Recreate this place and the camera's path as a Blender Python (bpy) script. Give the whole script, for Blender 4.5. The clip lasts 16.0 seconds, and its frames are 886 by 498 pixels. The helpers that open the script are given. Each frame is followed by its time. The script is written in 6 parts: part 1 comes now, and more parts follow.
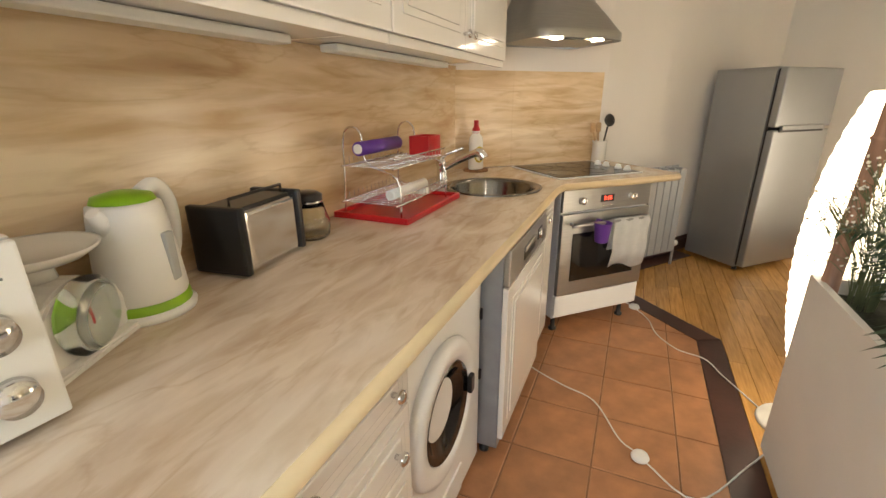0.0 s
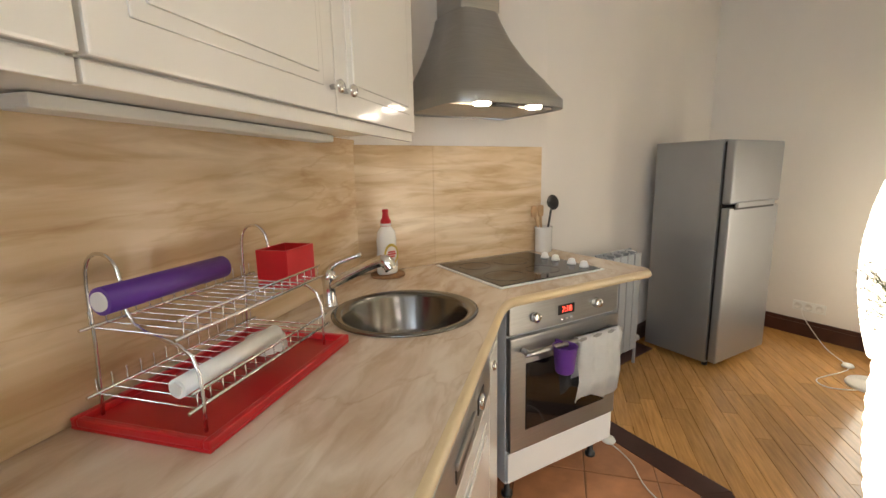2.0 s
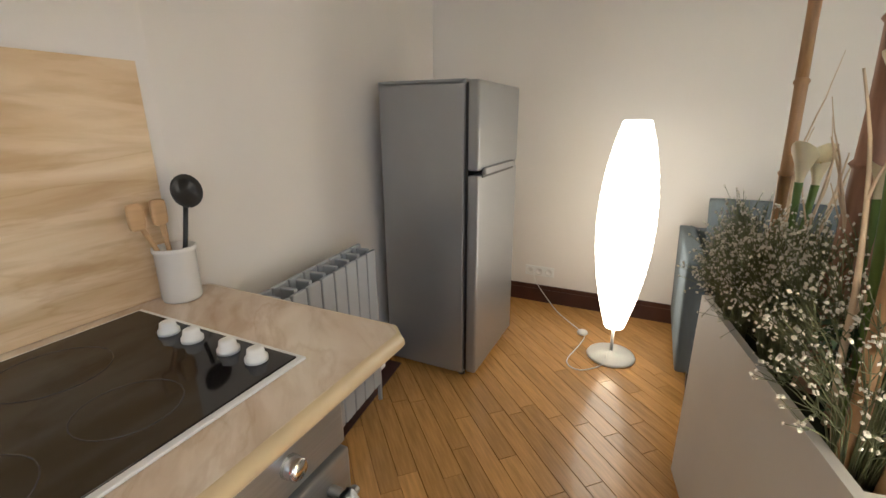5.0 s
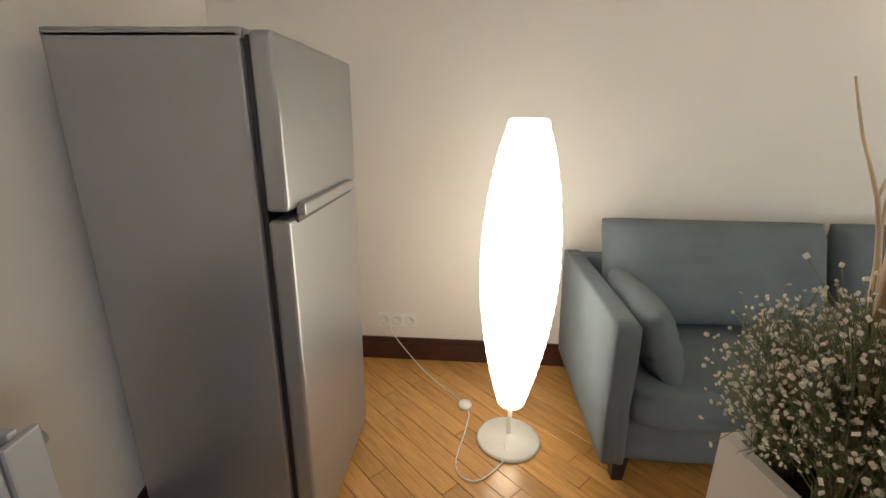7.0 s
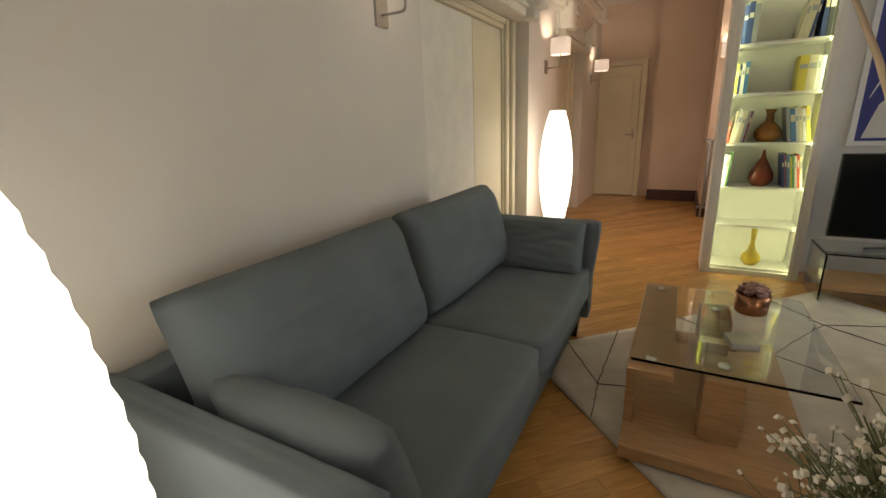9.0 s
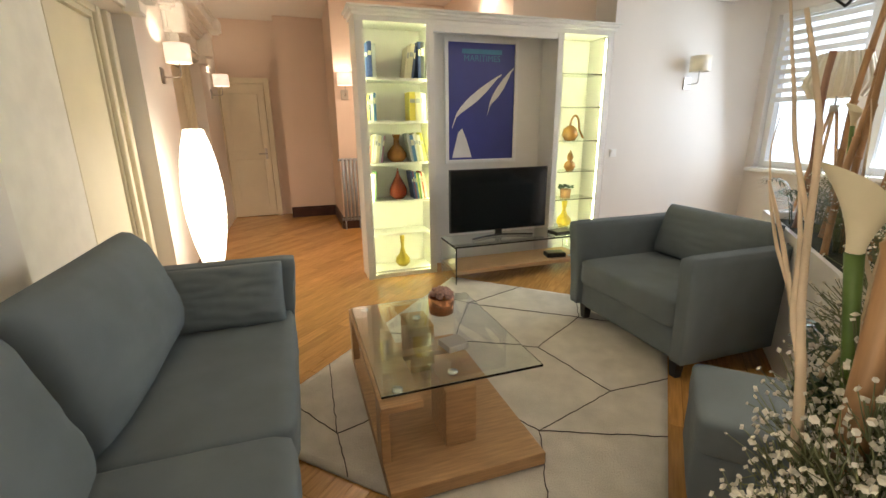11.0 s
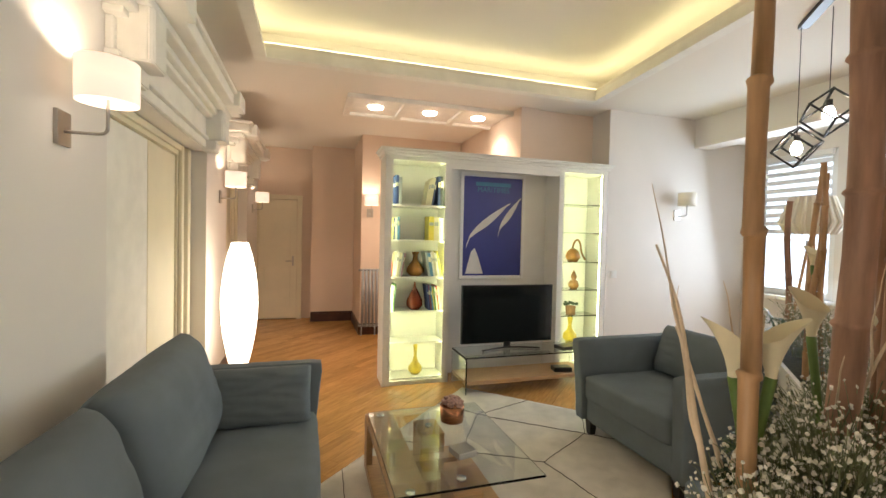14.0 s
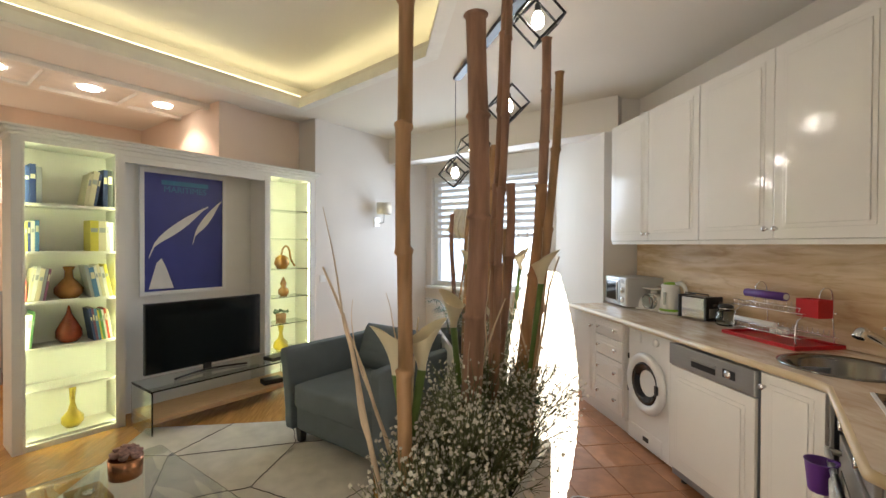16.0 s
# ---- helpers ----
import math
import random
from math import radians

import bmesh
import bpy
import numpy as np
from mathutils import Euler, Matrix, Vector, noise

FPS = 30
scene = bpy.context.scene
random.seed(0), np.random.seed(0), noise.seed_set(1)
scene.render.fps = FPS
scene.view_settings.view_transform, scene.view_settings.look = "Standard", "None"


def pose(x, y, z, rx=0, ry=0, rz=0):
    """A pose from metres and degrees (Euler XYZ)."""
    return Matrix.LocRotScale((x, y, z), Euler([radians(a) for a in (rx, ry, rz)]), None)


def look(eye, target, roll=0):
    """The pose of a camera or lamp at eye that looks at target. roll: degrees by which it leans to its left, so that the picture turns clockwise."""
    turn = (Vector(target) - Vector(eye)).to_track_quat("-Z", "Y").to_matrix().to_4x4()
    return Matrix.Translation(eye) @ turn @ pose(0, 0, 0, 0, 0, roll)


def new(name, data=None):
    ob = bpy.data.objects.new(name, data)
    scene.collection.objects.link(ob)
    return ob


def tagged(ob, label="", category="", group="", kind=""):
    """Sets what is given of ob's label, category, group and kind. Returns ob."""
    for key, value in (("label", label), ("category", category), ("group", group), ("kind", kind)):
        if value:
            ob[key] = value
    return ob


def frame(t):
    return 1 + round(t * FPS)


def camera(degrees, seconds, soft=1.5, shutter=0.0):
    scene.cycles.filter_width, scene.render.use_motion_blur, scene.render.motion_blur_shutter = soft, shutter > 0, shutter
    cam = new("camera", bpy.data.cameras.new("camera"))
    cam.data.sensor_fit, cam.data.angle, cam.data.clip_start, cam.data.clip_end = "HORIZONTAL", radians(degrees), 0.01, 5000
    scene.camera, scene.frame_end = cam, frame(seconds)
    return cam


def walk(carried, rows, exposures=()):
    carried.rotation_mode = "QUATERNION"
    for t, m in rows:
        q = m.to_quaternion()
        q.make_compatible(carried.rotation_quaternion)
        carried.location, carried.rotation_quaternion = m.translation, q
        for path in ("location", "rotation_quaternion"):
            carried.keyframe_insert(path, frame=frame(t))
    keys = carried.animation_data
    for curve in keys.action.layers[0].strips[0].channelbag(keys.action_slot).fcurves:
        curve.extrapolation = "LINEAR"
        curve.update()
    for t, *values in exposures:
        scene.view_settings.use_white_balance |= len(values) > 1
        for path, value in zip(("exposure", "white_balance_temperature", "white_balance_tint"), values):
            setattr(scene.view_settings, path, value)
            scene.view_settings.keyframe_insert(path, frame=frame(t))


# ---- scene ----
cam = camera(91.2, 16.0)
PATH = [
    (0, (-1.115, -2.483, 1.313), (-0.428, -0.723, 0.659), -0.4),
    (0.5, (-1.052, -2.369, 1.314), (-0.18, -0.699, 0.643), -0.2),
    (1, (-0.923, -2.24, 1.324), (-0.153, -0.459, 0.837), 0.5),
    (1.5, (-0.789, -2.074, 1.341), (-0.079, -0.258, 0.892), 0.1),
    (2, (-0.684, -1.852, 1.353), (0.29, -0.142, 0.998), -1.2),
    (2.5, (-0.572, -1.717, 1.353), (0.672, -0.209, 0.932), -1.6),
    (3, (-0.369, -1.558, 1.351), (0.947, -0.108, 0.943), -1.4),
    (3.5, (-0.204, -1.423, 1.346), (1.153, -0.03, 0.877), -1.0),
    (4, (-0.043, -1.229, 1.339), (1.423, 0.054, 0.885), -1.7),
    (4.5, (0.131, -1.174, 1.338), (1.739, -0.107, 0.811), -1.2),
    (7, (1.223, -0.83, 1.329), (3.132, -0.707, 0.748), 0.7),
    (7.5, (1.459, -0.847, 1.312), (3.351, -0.938, 0.67), 1.4),
    (8, (1.804, -0.82, 1.335), (3.548, -1.556, 0.691), 0.9),
    (8.5, (1.951, -0.850, 1.305), (3.335, -2.152, 0.679), -0.4),
    (9, (2.155, -0.939, 1.269), (3.08, -2.621, 0.709), -2.4),
    (9.5, (2.303, -1.107, 1.274), (2.384, -3.02, 0.696), -0.3),
    (10, (2.418, -1.208, 1.295), (1.954, -3.076, 0.753), -1.6),
    (12.5, (2.488, -1.054, 1.335), (1.837, -2.866, 0.793), -0.4),
    (13, (2.512, -0.935, 1.366), (1.987, -2.81, 0.907), 0.8),
    (13.5, (2.574, -0.928, 1.379), (2.073, -2.856, 1.204), 0.9),
    (14, (2.59, -0.912, 1.406), (2.004, -2.823, 1.356), 1.3),
    (14.5, (2.59, -0.898, 1.409), (1.817, -2.742, 1.364), 1.5),
    (15, (2.55, -0.86, 1.439), (1.436, -2.518, 1.347), 1.2),
    (15.5, (2.541, -0.877, 1.443), (1.116, -2.28, 1.387), 0.9),
    (16, (2.526, -0.876, 1.442), (0.923, -2.072, 1.423), 0.3),
]
EXPOSURES = [(0.0, 0.38, 6900, 10), (1.5, 0.38, 6450, 10), (3.5, 0.14, 5750, 10), (7.0, 0.24, 6050, 10), (8.5, 0.12, 6200, 10), (9.0, -0.5, 6250, 10), (9.4, 0.2, 6250, 10), (10.0, 0.22, 6200, 10), (12.5, 0.20, 6450, 10), (14.0, 0.18, 6200, 10), (16.0, -0.10, 6050, 10)]
walk(cam, [(t, look(eye, target, roll)) for t, eye, target, roll in PATH], EXPOSURES)

# ---- light ----
world = bpy.data.worlds.new("sky")
scene.world = world
world.use_nodes = True
wn = world.node_tree
sky = wn.nodes.new("ShaderNodeTexSky")
sky.sky_type = "NISHITA"
sky.sun_disc = False
sky.sun_elevation, sky.sun_rotation = radians(38), radians(300)
wn.links.new(sky.outputs["Color"], wn.nodes["Background"].inputs["Color"])
wn.nodes["Background"].inputs["Strength"].default_value = 0.12


def lamp(name, kind, m, watts, colour, size=0.1, size_y=None):
    data = bpy.data.lights.new(name, kind)
    data.energy, data.color = watts, colour
    if kind == "AREA":
        data.size = size
        if size_y:
            data.shape, data.size_y = "RECTANGLE", size_y
    elif kind == "SUN":
        data.angle = size
    else:
        data.shadow_soft_size = size
    ob = new(name, data)
    ob.matrix_world = m
    return ob


lamp("sun", "SUN", look((-6, -7, 6), (0, -3, 0)), 2.0, (1, 0.95, 0.88), radians(0.5))
# daylight standing in the window openings
lamp("window_daylight", "AREA", look((-2.44, -3.70, 1.65), (1, -2.6, 0.9)), 54, (0.80, 0.90, 1.0), 1.9, 1.5)
WARM = (1.0, 0.80, 0.58)

# ---- materials ----


def mat(name, colour, rough=0.5, metal=0.0, var=0.12, scale=6.0, bump=0.0, bscale=60.0, stretch=(1, 1, 1), spread=0.0, coat=0.0, emit=None, power=0.0, alpha=None, space="Object"):
    m = bpy.data.materials.new(name)
    m.use_nodes = True
    nt = m.node_tree
    b = nt.nodes["Principled BSDF"]
    b.inputs["Roughness"].default_value, b.inputs["Metallic"].default_value = rough, metal
    b.inputs["Coat Weight"].default_value = coat
    co = nt.nodes.new("ShaderNodeTexCoord")
    mp = nt.nodes.new("ShaderNodeMapping")
    mp.inputs["Scale"].default_value = stretch
    nt.links.new(co.outputs[space], mp.inputs["Vector"])
    n1 = nt.nodes.new("ShaderNodeTexNoise")
    n1.inputs["Scale"].default_value, n1.inputs["Detail"].default_value = scale, 6
    nt.links.new(mp.outputs[0], n1.inputs["Vector"])
    ramp = nt.nodes.new("ShaderNodeValToRGB")
    ramp.color_ramp.elements[0].position, ramp.color_ramp.elements[1].position = 0.3, 0.7
    lo, hi = [max(0, c * (1 - var)) for c in colour], [min(1, c * (1 + var)) for c in colour]
    ramp.color_ramp.elements[0].color, ramp.color_ramp.elements[1].color = (*lo, 1), (*hi, 1)
    nt.links.new(n1.outputs["Fac"], ramp.inputs["Fac"])
    out = ramp.outputs["Color"]
    if spread:
        info = nt.nodes.new("ShaderNodeObjectInfo")
        hsv = nt.nodes.new("ShaderNodeHueSaturation")
        mr = nt.nodes.new("ShaderNodeMapRange")
        mr.inputs["To Min"].default_value, mr.inputs["To Max"].default_value = 1 - spread, 1 + spread
        nt.links.new(info.outputs["Random"], mr.inputs["Value"])
        nt.links.new(mr.outputs[0], hsv.inputs["Value"])
        nt.links.new(out, hsv.inputs["Color"])
        out = hsv.outputs["Color"]
    nt.links.new(out, b.inputs["Base Color"])
    if bump:
        n2 = nt.nodes.new("ShaderNodeTexNoise")
        n2.inputs["Scale"].default_value, n2.inputs["Detail"].default_value = bscale, 4
        nt.links.new(mp.outputs[0], n2.inputs["Vector"])
        bp = nt.nodes.new("ShaderNodeBump")
        bp.inputs["Strength"].default_value, bp.inputs["Distance"].default_value = bump, 0.004
        nt.links.new(n2.outputs["Fac"], bp.inputs["Height"])
        nt.links.new(bp.outputs[0], b.inputs["Normal"])
    if emit:
        b.inputs["Emission Color"].default_value, b.inputs["Emission Strength"].default_value = (*emit, 1), power
    return m


def glass(name, tint=(0.95, 1, 0.97), rough=0.0):
    m = bpy.data.materials.new(name)
    m.use_nodes = True
    b = m.node_tree.nodes["Principled BSDF"]
    b.inputs["Base Color"].default_value = (*tint, 1)
    b.inputs["Transmission Weight"].default_value, b.inputs["Roughness"].default_value, b.inputs["IOR"].default_value = 1, rough, 1.45
    return m


WALL = mat("wall_paint", (0.74, 0.70, 0.65), 0.75, var=0.03, scale=1.5, bump=0.08, bscale=90)
HALLPAINT = mat("hall_paint", (0.72, 0.58, 0.47), 0.75, var=0.03, scale=1.5, bump=0.08, bscale=90)
CEIL = mat("ceiling_paint", (0.74, 0.70, 0.63), 0.8, var=0.02, scale=1.2)
PLASTER = mat("plaster", (0.78, 0.76, 0.70), 0.7, var=0.05, scale=8, bump=0.1)
CREAM = mat("cream_paint", (0.72, 0.66, 0.50), 0.5, var=0.05, scale=3)
GLOSS = mat("white_lacquer", (0.80, 0.78, 0.74), 0.16, var=0.02, scale=3, coat=0.3)
WHITE = mat("white_enamel", (0.80, 0.80, 0.78), 0.3, var=0.02, scale=4)
PLASTIC = mat("white_plastic", (0.78, 0.78, 0.75), 0.35, var=0.02, scale=5)
STEEL = mat("brushed_steel", (0.42, 0.42, 0.41), 0.34, 0.9, 0.06, 9, 0.05, 40, (1, 1, 25))
FRIDGE = mat("silver_paint", (0.36, 0.37, 0.38), 0.36, 0.75, 0.04, 3, 0.06, 160)
CHROME = mat("chrome", (0.75, 0.75, 0.75), 0.12, 1.0, 0.04, 8)
BLACK = mat("black_plastic", (0.012, 0.012, 0.013), 0.3, var=0.2, scale=6)
HOBGLASS = mat("black_ceramic", (0.008, 0.007, 0.007), 0.06, var=0.2, scale=4)
SCREEN = mat("tv_screen", (0.006, 0.007, 0.007), 0.12, var=0.1, scale=2)
DARKWOOD = mat("dark_wood", (0.055, 0.020, 0.014), 0.35, var=0.35, scale=5, bump=0.1, stretch=(1, 1, 1))
BOARD = mat("oak_board", (0.50, 0.265, 0.08), 0.26, var=0.20, scale=5, bump=0.08, bscale=30, stretch=(1.2, 14, 8), spread=0.15, coat=0.25)
TILE = mat("terracotta_tile", (0.40, 0.185, 0.085), 0.35, var=0.22, scale=9, bump=0.12, bscale=50, spread=0.10)
GROUT = mat("grout", (0.24, 0.125, 0.065), 0.9, var=0.2, scale=20)
SUBFLOOR = mat("seam_dark", (0.24, 0.11, 0.036), 0.8, var=0.2, scale=10)
OAKLIGHT = mat("light_oak", (0.45, 0.27, 0.13), 0.45, var=0.18, scale=6, bump=0.08, bscale=40, stretch=(1.5, 16, 16))
SOFA = mat("grey_fabric", (0.142, 0.172, 0.192), 0.95, var=0.10, scale=5, bump=0.5, bscale=420)
RUG = mat("rug_wool", (0.62, 0.58, 0.52), 1.0, var=0.12, scale=7, bump=0.9, bscale=180)
RUGLINE = mat("rug_line", (0.09, 0.075, 0.07), 1.0, var=0.2, scale=40, bump=0.5, bscale=150)
BAMBOO = mat("bamboo", (0.43, 0.25, 0.12), 0.42, var=0.30, scale=7, bump=0.1, bscale=40, stretch=(6, 6, 0.8))
BAMBOOB = mat("bamboo_brown", (0.36, 0.20, 0.13), 0.5, var=0.30, scale=7, bump=0.1, bscale=40, stretch=(6, 6, 0.8))
TWIG = mat("bleached_twig", (0.66, 0.52, 0.36), 0.7, var=0.2, scale=15, bump=0.2)
LEAF = mat("palm_leaf", (0.035, 0.075, 0.03), 0.45, var=0.3, scale=10, spread=0.2)
STEM = mat("green_stem", (0.17, 0.19, 0.09), 0.6, var=0.3, scale=20)
PETAL = mat("small_petals", (0.80, 0.76, 0.66), 0.7, var=0.1, scale=30)
LILY = mat("lily_petal", (0.80, 0.72, 0.50), 0.5, var=0.08, scale=12)
LILYSTEM = mat("lily_stem", (0.13, 0.22, 0.05), 0.5, var=0.3, scale=12)
PLANTER = mat("planter_white", (0.74, 0.72, 0.68), 0.5, var=0.03, scale=4, bump=0.05)
SHADEGLOW = mat("lamp_paper", (0.85, 0.82, 0.72), 0.8, var=0.02, scale=3, emit=(1.0, 0.86, 0.66), power=4.2)
SCONCEGLOW = mat("sconce_fabric", (0.85, 0.80, 0.72), 0.9, var=0.03, scale=30, emit=(1.0, 0.74, 0.55), power=0.75)
COVEGLOW = mat("cove_led", (0.9, 0.9, 0.6), 0.8, emit=(1.0, 0.86, 0.48), power=5.6)
SHELFGLOW = mat("shelf_led", (0.9, 0.9, 0.6), 0.8, emit=(0.97, 1.0, 0.48), power=33.0)
SPOTGLOW = mat("spot_bulb", (1, 1, 1), 0.5, emit=(1.0, 0.84, 0.66), power=30.0)
BULB = mat("bulb_glow", (1, 1, 1), 0.5, emit=(1.0, 0.86, 0.70), power=75.0)
RED = mat("red_plastic", (0.50, 0.012, 0.018), 0.3, var=0.1, scale=6)
PURPLE = mat("purple_plastic", (0.10, 0.03, 0.24), 0.4, var=0.1, scale=6)
GREEN = mat("lime_plastic", (0.23, 0.45, 0.02), 0.35, var=0.08, scale=6)
TOWEL = mat("white_terry", (0.80, 0.80, 0.78), 1.0, var=0.05, scale=20, bump=0.8, bscale=300)
GOURD = mat("gourd", (0.26, 0.12, 0.025), 0.25, var=0.35, scale=9)
GOURDRED = mat("red_gourd", (0.20, 0.035, 0.012), 0.22, var=0.35, scale=9)
GOURDYEL = mat("yellow_gourd", (0.48, 0.36, 0.03), 0.3, var=0.25, scale=12)
CERAMIC = mat("white_ceramic", (0.76, 0.74, 0.70), 0.2, var=0.03, scale=6)
SPOONWOOD = mat("beech", (0.50, 0.32, 0.16), 0.6, var=0.12, scale=8, stretch=(1, 1, 8))
CORK = mat("cork", (0.28, 0.15, 0.07), 0.9, var=0.3, scale=60)
CABLE = mat("white_cable", (0.75, 0.74, 0.70), 0.5, var=0.03)
BRONZE = mat("nickel", (0.45, 0.42, 0.38), 0.3, 1.0, 0.06, 10)
POSTER = mat("poster_blue", (0.035, 0.045, 0.24), 0.35, var=0.12, scale=3)
PAPER = mat("poster_white", (0.72, 0.70, 0.68), 0.5, var=0.06, scale=8)
CYAN = mat("poster_cyan", (0.05, 0.22, 0.38), 0.4, var=0.1, scale=8)
BLIND = mat("blind_fabric", (0.80, 0.82, 0.85), 0.8, var=0.03, scale=8)
GLASS = glass("clear_glass", (0.93, 0.99, 0.96))
PANE = glass("window_glass", (1, 1, 1))
COPPER = mat("copper_pot", (0.42, 0.20, 0.10), 0.25, 0.9, 0.2, 12)
FLOWERS = mat("dried_flowers", (0.34, 0.20, 0.18), 0.8, var=0.4, scale=60)
SHADESTRIP = mat("pleated_shade", (0.78, 0.72, 0.60), 0.7, var=0.05, scale=10)


def stone(name, base, vein, dark, rough, axis=(1, 1, 1), scale=1.0):
    """Travertine-like laminate: long cloudy bands."""
    m = mat(name, base, rough, var=0.0)
    nt = m.node_tree
    b = nt.nodes["Principled BSDF"]
    co = nt.nodes.new("ShaderNodeTexCoord")
    mp = nt.nodes.new("ShaderNodeMapping")
    mp.inputs["Scale"].default_value = axis
    nt.links.new(co.outputs["Object"], mp.inputs["Vector"])
    n1, n2, n3 = [nt.nodes.new("ShaderNodeTexNoise") for _ in range(3)]
    for n, s, d in ((n1, 2.2 * scale, 7), (n2, 6.5 * scale, 8), (n3, 26 * scale, 5)):
        n.inputs["Scale"].default_value, n.inputs["Detail"].default_value = s, d
        n.inputs["Distortion"].default_value = 0.6
        nt.links.new(mp.outputs[0], n.inputs["Vector"])
    r1 = nt.nodes.new("ShaderNodeValToRGB")
    e = r1.color_ramp.elements
    e[0].position, e[0].color = 0.32, (*dark, 1)
    e[1].position, e[1].color = 0.66, (*vein, 1)
    mid = e.new(0.48)
    mid.color = (*base, 1)
    nt.links.new(n1.outputs["Fac"], r1.inputs["Fac"])
    r2 = nt.nodes.new("ShaderNodeValToRGB")
    r2.color_ramp.elements[0].position, r2.color_ramp.elements[0].color = 0.36, (0.74, 0.66, 0.56, 1)
    r2.color_ramp.elements[1].position, r2.color_ramp.elements[1].color = 0.55, (1, 1, 1, 1)
    nt.links.new(n2.outputs["Fac"], r2.inputs["Fac"])
    mix = nt.nodes.new("ShaderNodeMix")
    mix.data_type, mix.blend_type = "RGBA", "MULTIPLY"
    mix.inputs[0].default_value = 0.65
    nt.links.new(r1.outputs[0], mix.inputs[6])
    nt.links.new(r2.outputs[0], mix.inputs[7])
    n4 = nt.nodes.new("ShaderNodeTexNoise")
    n4.inputs["Scale"].default_value, n4.inputs["Detail"].default_value, n4.inputs["Distortion"].default_value = 1.7 * scale, 9, 0.35
    nt.links.new(mp.outputs[0], n4.inputs["Vector"])
    r4 = nt.nodes.new("ShaderNodeValToRGB")
    q = r4.color_ramp.elements
    q[0].position, q[0].color = 0.478, (1, 1, 1, 1)
    q[1].position, q[1].color = 0.508, (1, 1, 1, 1)
    line = q.new(0.492)
    line.color = (0.70, 0.60, 0.48, 1)
    nt.links.new(n4.outputs["Fac"], r4.inputs["Fac"])
    mix2 = nt.nodes.new("ShaderNodeMix")
    mix2.data_type, mix2.blend_type = "RGBA", "MULTIPLY"
    mix2.inputs[0].default_value = 0.35
    nt.links.new(mix.outputs[2], mix2.inputs[6])
    nt.links.new(r4.outputs[0], mix2.inputs[7])
    nt.links.new(mix2.outputs[2], b.inputs["Base Color"])
    bp = nt.nodes.new("ShaderNodeBump")
    bp.inputs["Strength"].default_value, bp.inputs["Distance"].default_value = 0.05, 0.003
    nt.links.new(n3.outputs["Fac"], bp.inputs["Height"])
    nt.links.new(bp.outputs[0], b.inputs["Normal"])
    return m


SPLASH = stone("travertine_panel", (0.69, 0.52, 0.33), (0.82, 0.68, 0.50), (0.55, 0.38, 0.21), 0.20, (0.45, 1, 3.0), 1.2)
COUNTER = stone("travertine_top", (0.68, 0.56, 0.44), (0.78, 0.69, 0.58), (0.56, 0.44, 0.33), 0.20, (0.60, 1.9, 1), 1.5)

# ---- mesh helpers ----


def box(x0, x1, y0, y1, z0, z1, bevel=0.0, bm=None, seg=2):
    own = bmesh.new()
    v = [own.verts.new(p) for p in ((x0, y0, z0), (x1, y0, z0), (x1, y1, z0), (x0, y1, z0), (x0, y0, z1), (x1, y0, z1), (x1, y1, z1), (x0, y1, z1))]
    for f in ((3, 2, 1, 0), (4, 5, 6, 7), (0, 1, 5, 4), (1, 2, 6, 5), (2, 3, 7, 6), (3, 0, 4, 7)):
        own.faces.new([v[i] for i in f])
    if bevel:
        bmesh.ops.bevel(own, geom=own.edges[:], offset=bevel, segments=seg, affect="EDGES", profile=0.6)
    return merge(bm, own)


def merge(bm, own):
    if bm is None:
        return own
    tmp = bpy.data.meshes.new("tmp")
    own.to_mesh(tmp)
    own.free()
    bm.from_mesh(tmp)
    bpy.data.meshes.remove(tmp)
    return bm


def prism(points, z0, z1, bevel=0.0, bm=None):
    """Upright prism over a polygon."""
    own = bmesh.new()
    lo = [own.verts.new((x, y, z0)) for x, y in points]
    hi = [own.verts.new((x, y, z1)) for x, y in points]
    own.faces.new(lo[::-1])
    own.faces.new(hi)
    n = len(points)
    for i in range(n):
        own.faces.new((lo[i], lo[(i + 1) % n], hi[(i + 1) % n], hi[i]))
    bmesh.ops.recalc_face_normals(own, faces=own.faces[:])
    if bevel:
        bmesh.ops.bevel(own, geom=own.edges[:], offset=bevel, segments=2, affect="EDGES")
    return merge(bm, own)


def turned(profile, seg=32, bm=None, at=(0, 0, 0), squash=(1, 1)):
    """A lathe shape round z from (radius, height) pairs."""
    own = bmesh.new()
    rings = []
    for r, z in profile:
        if r < 1e-5:
            rings.append([own.verts.new((at[0], at[1], at[2] + z))])
        else:
            rings.append([own.verts.new((at[0] + squash[0] * r * math.cos(2 * math.pi * i / seg), at[1] + squash[1] * r * math.sin(2 * math.pi * i / seg), at[2] + z)) for i in range(seg)])
    for a, b in zip(rings, rings[1:]):
        for i in range(seg):
            j = (i + 1) % seg
            if len(a) == 1 and len(b) == 1:
                continue
            if len(a) == 1:
                own.faces.new((a[0], b[j], b[i]))
            elif len(b) == 1:
                own.faces.new((a[i], a[j], b[0]))
            else:
                own.faces.new((a[i], a[j], b[j], b[i]))
    bmesh.ops.recalc_face_normals(own, faces=own.faces[:])
    for f in own.faces:
        f.smooth = True
    return merge(bm, own)


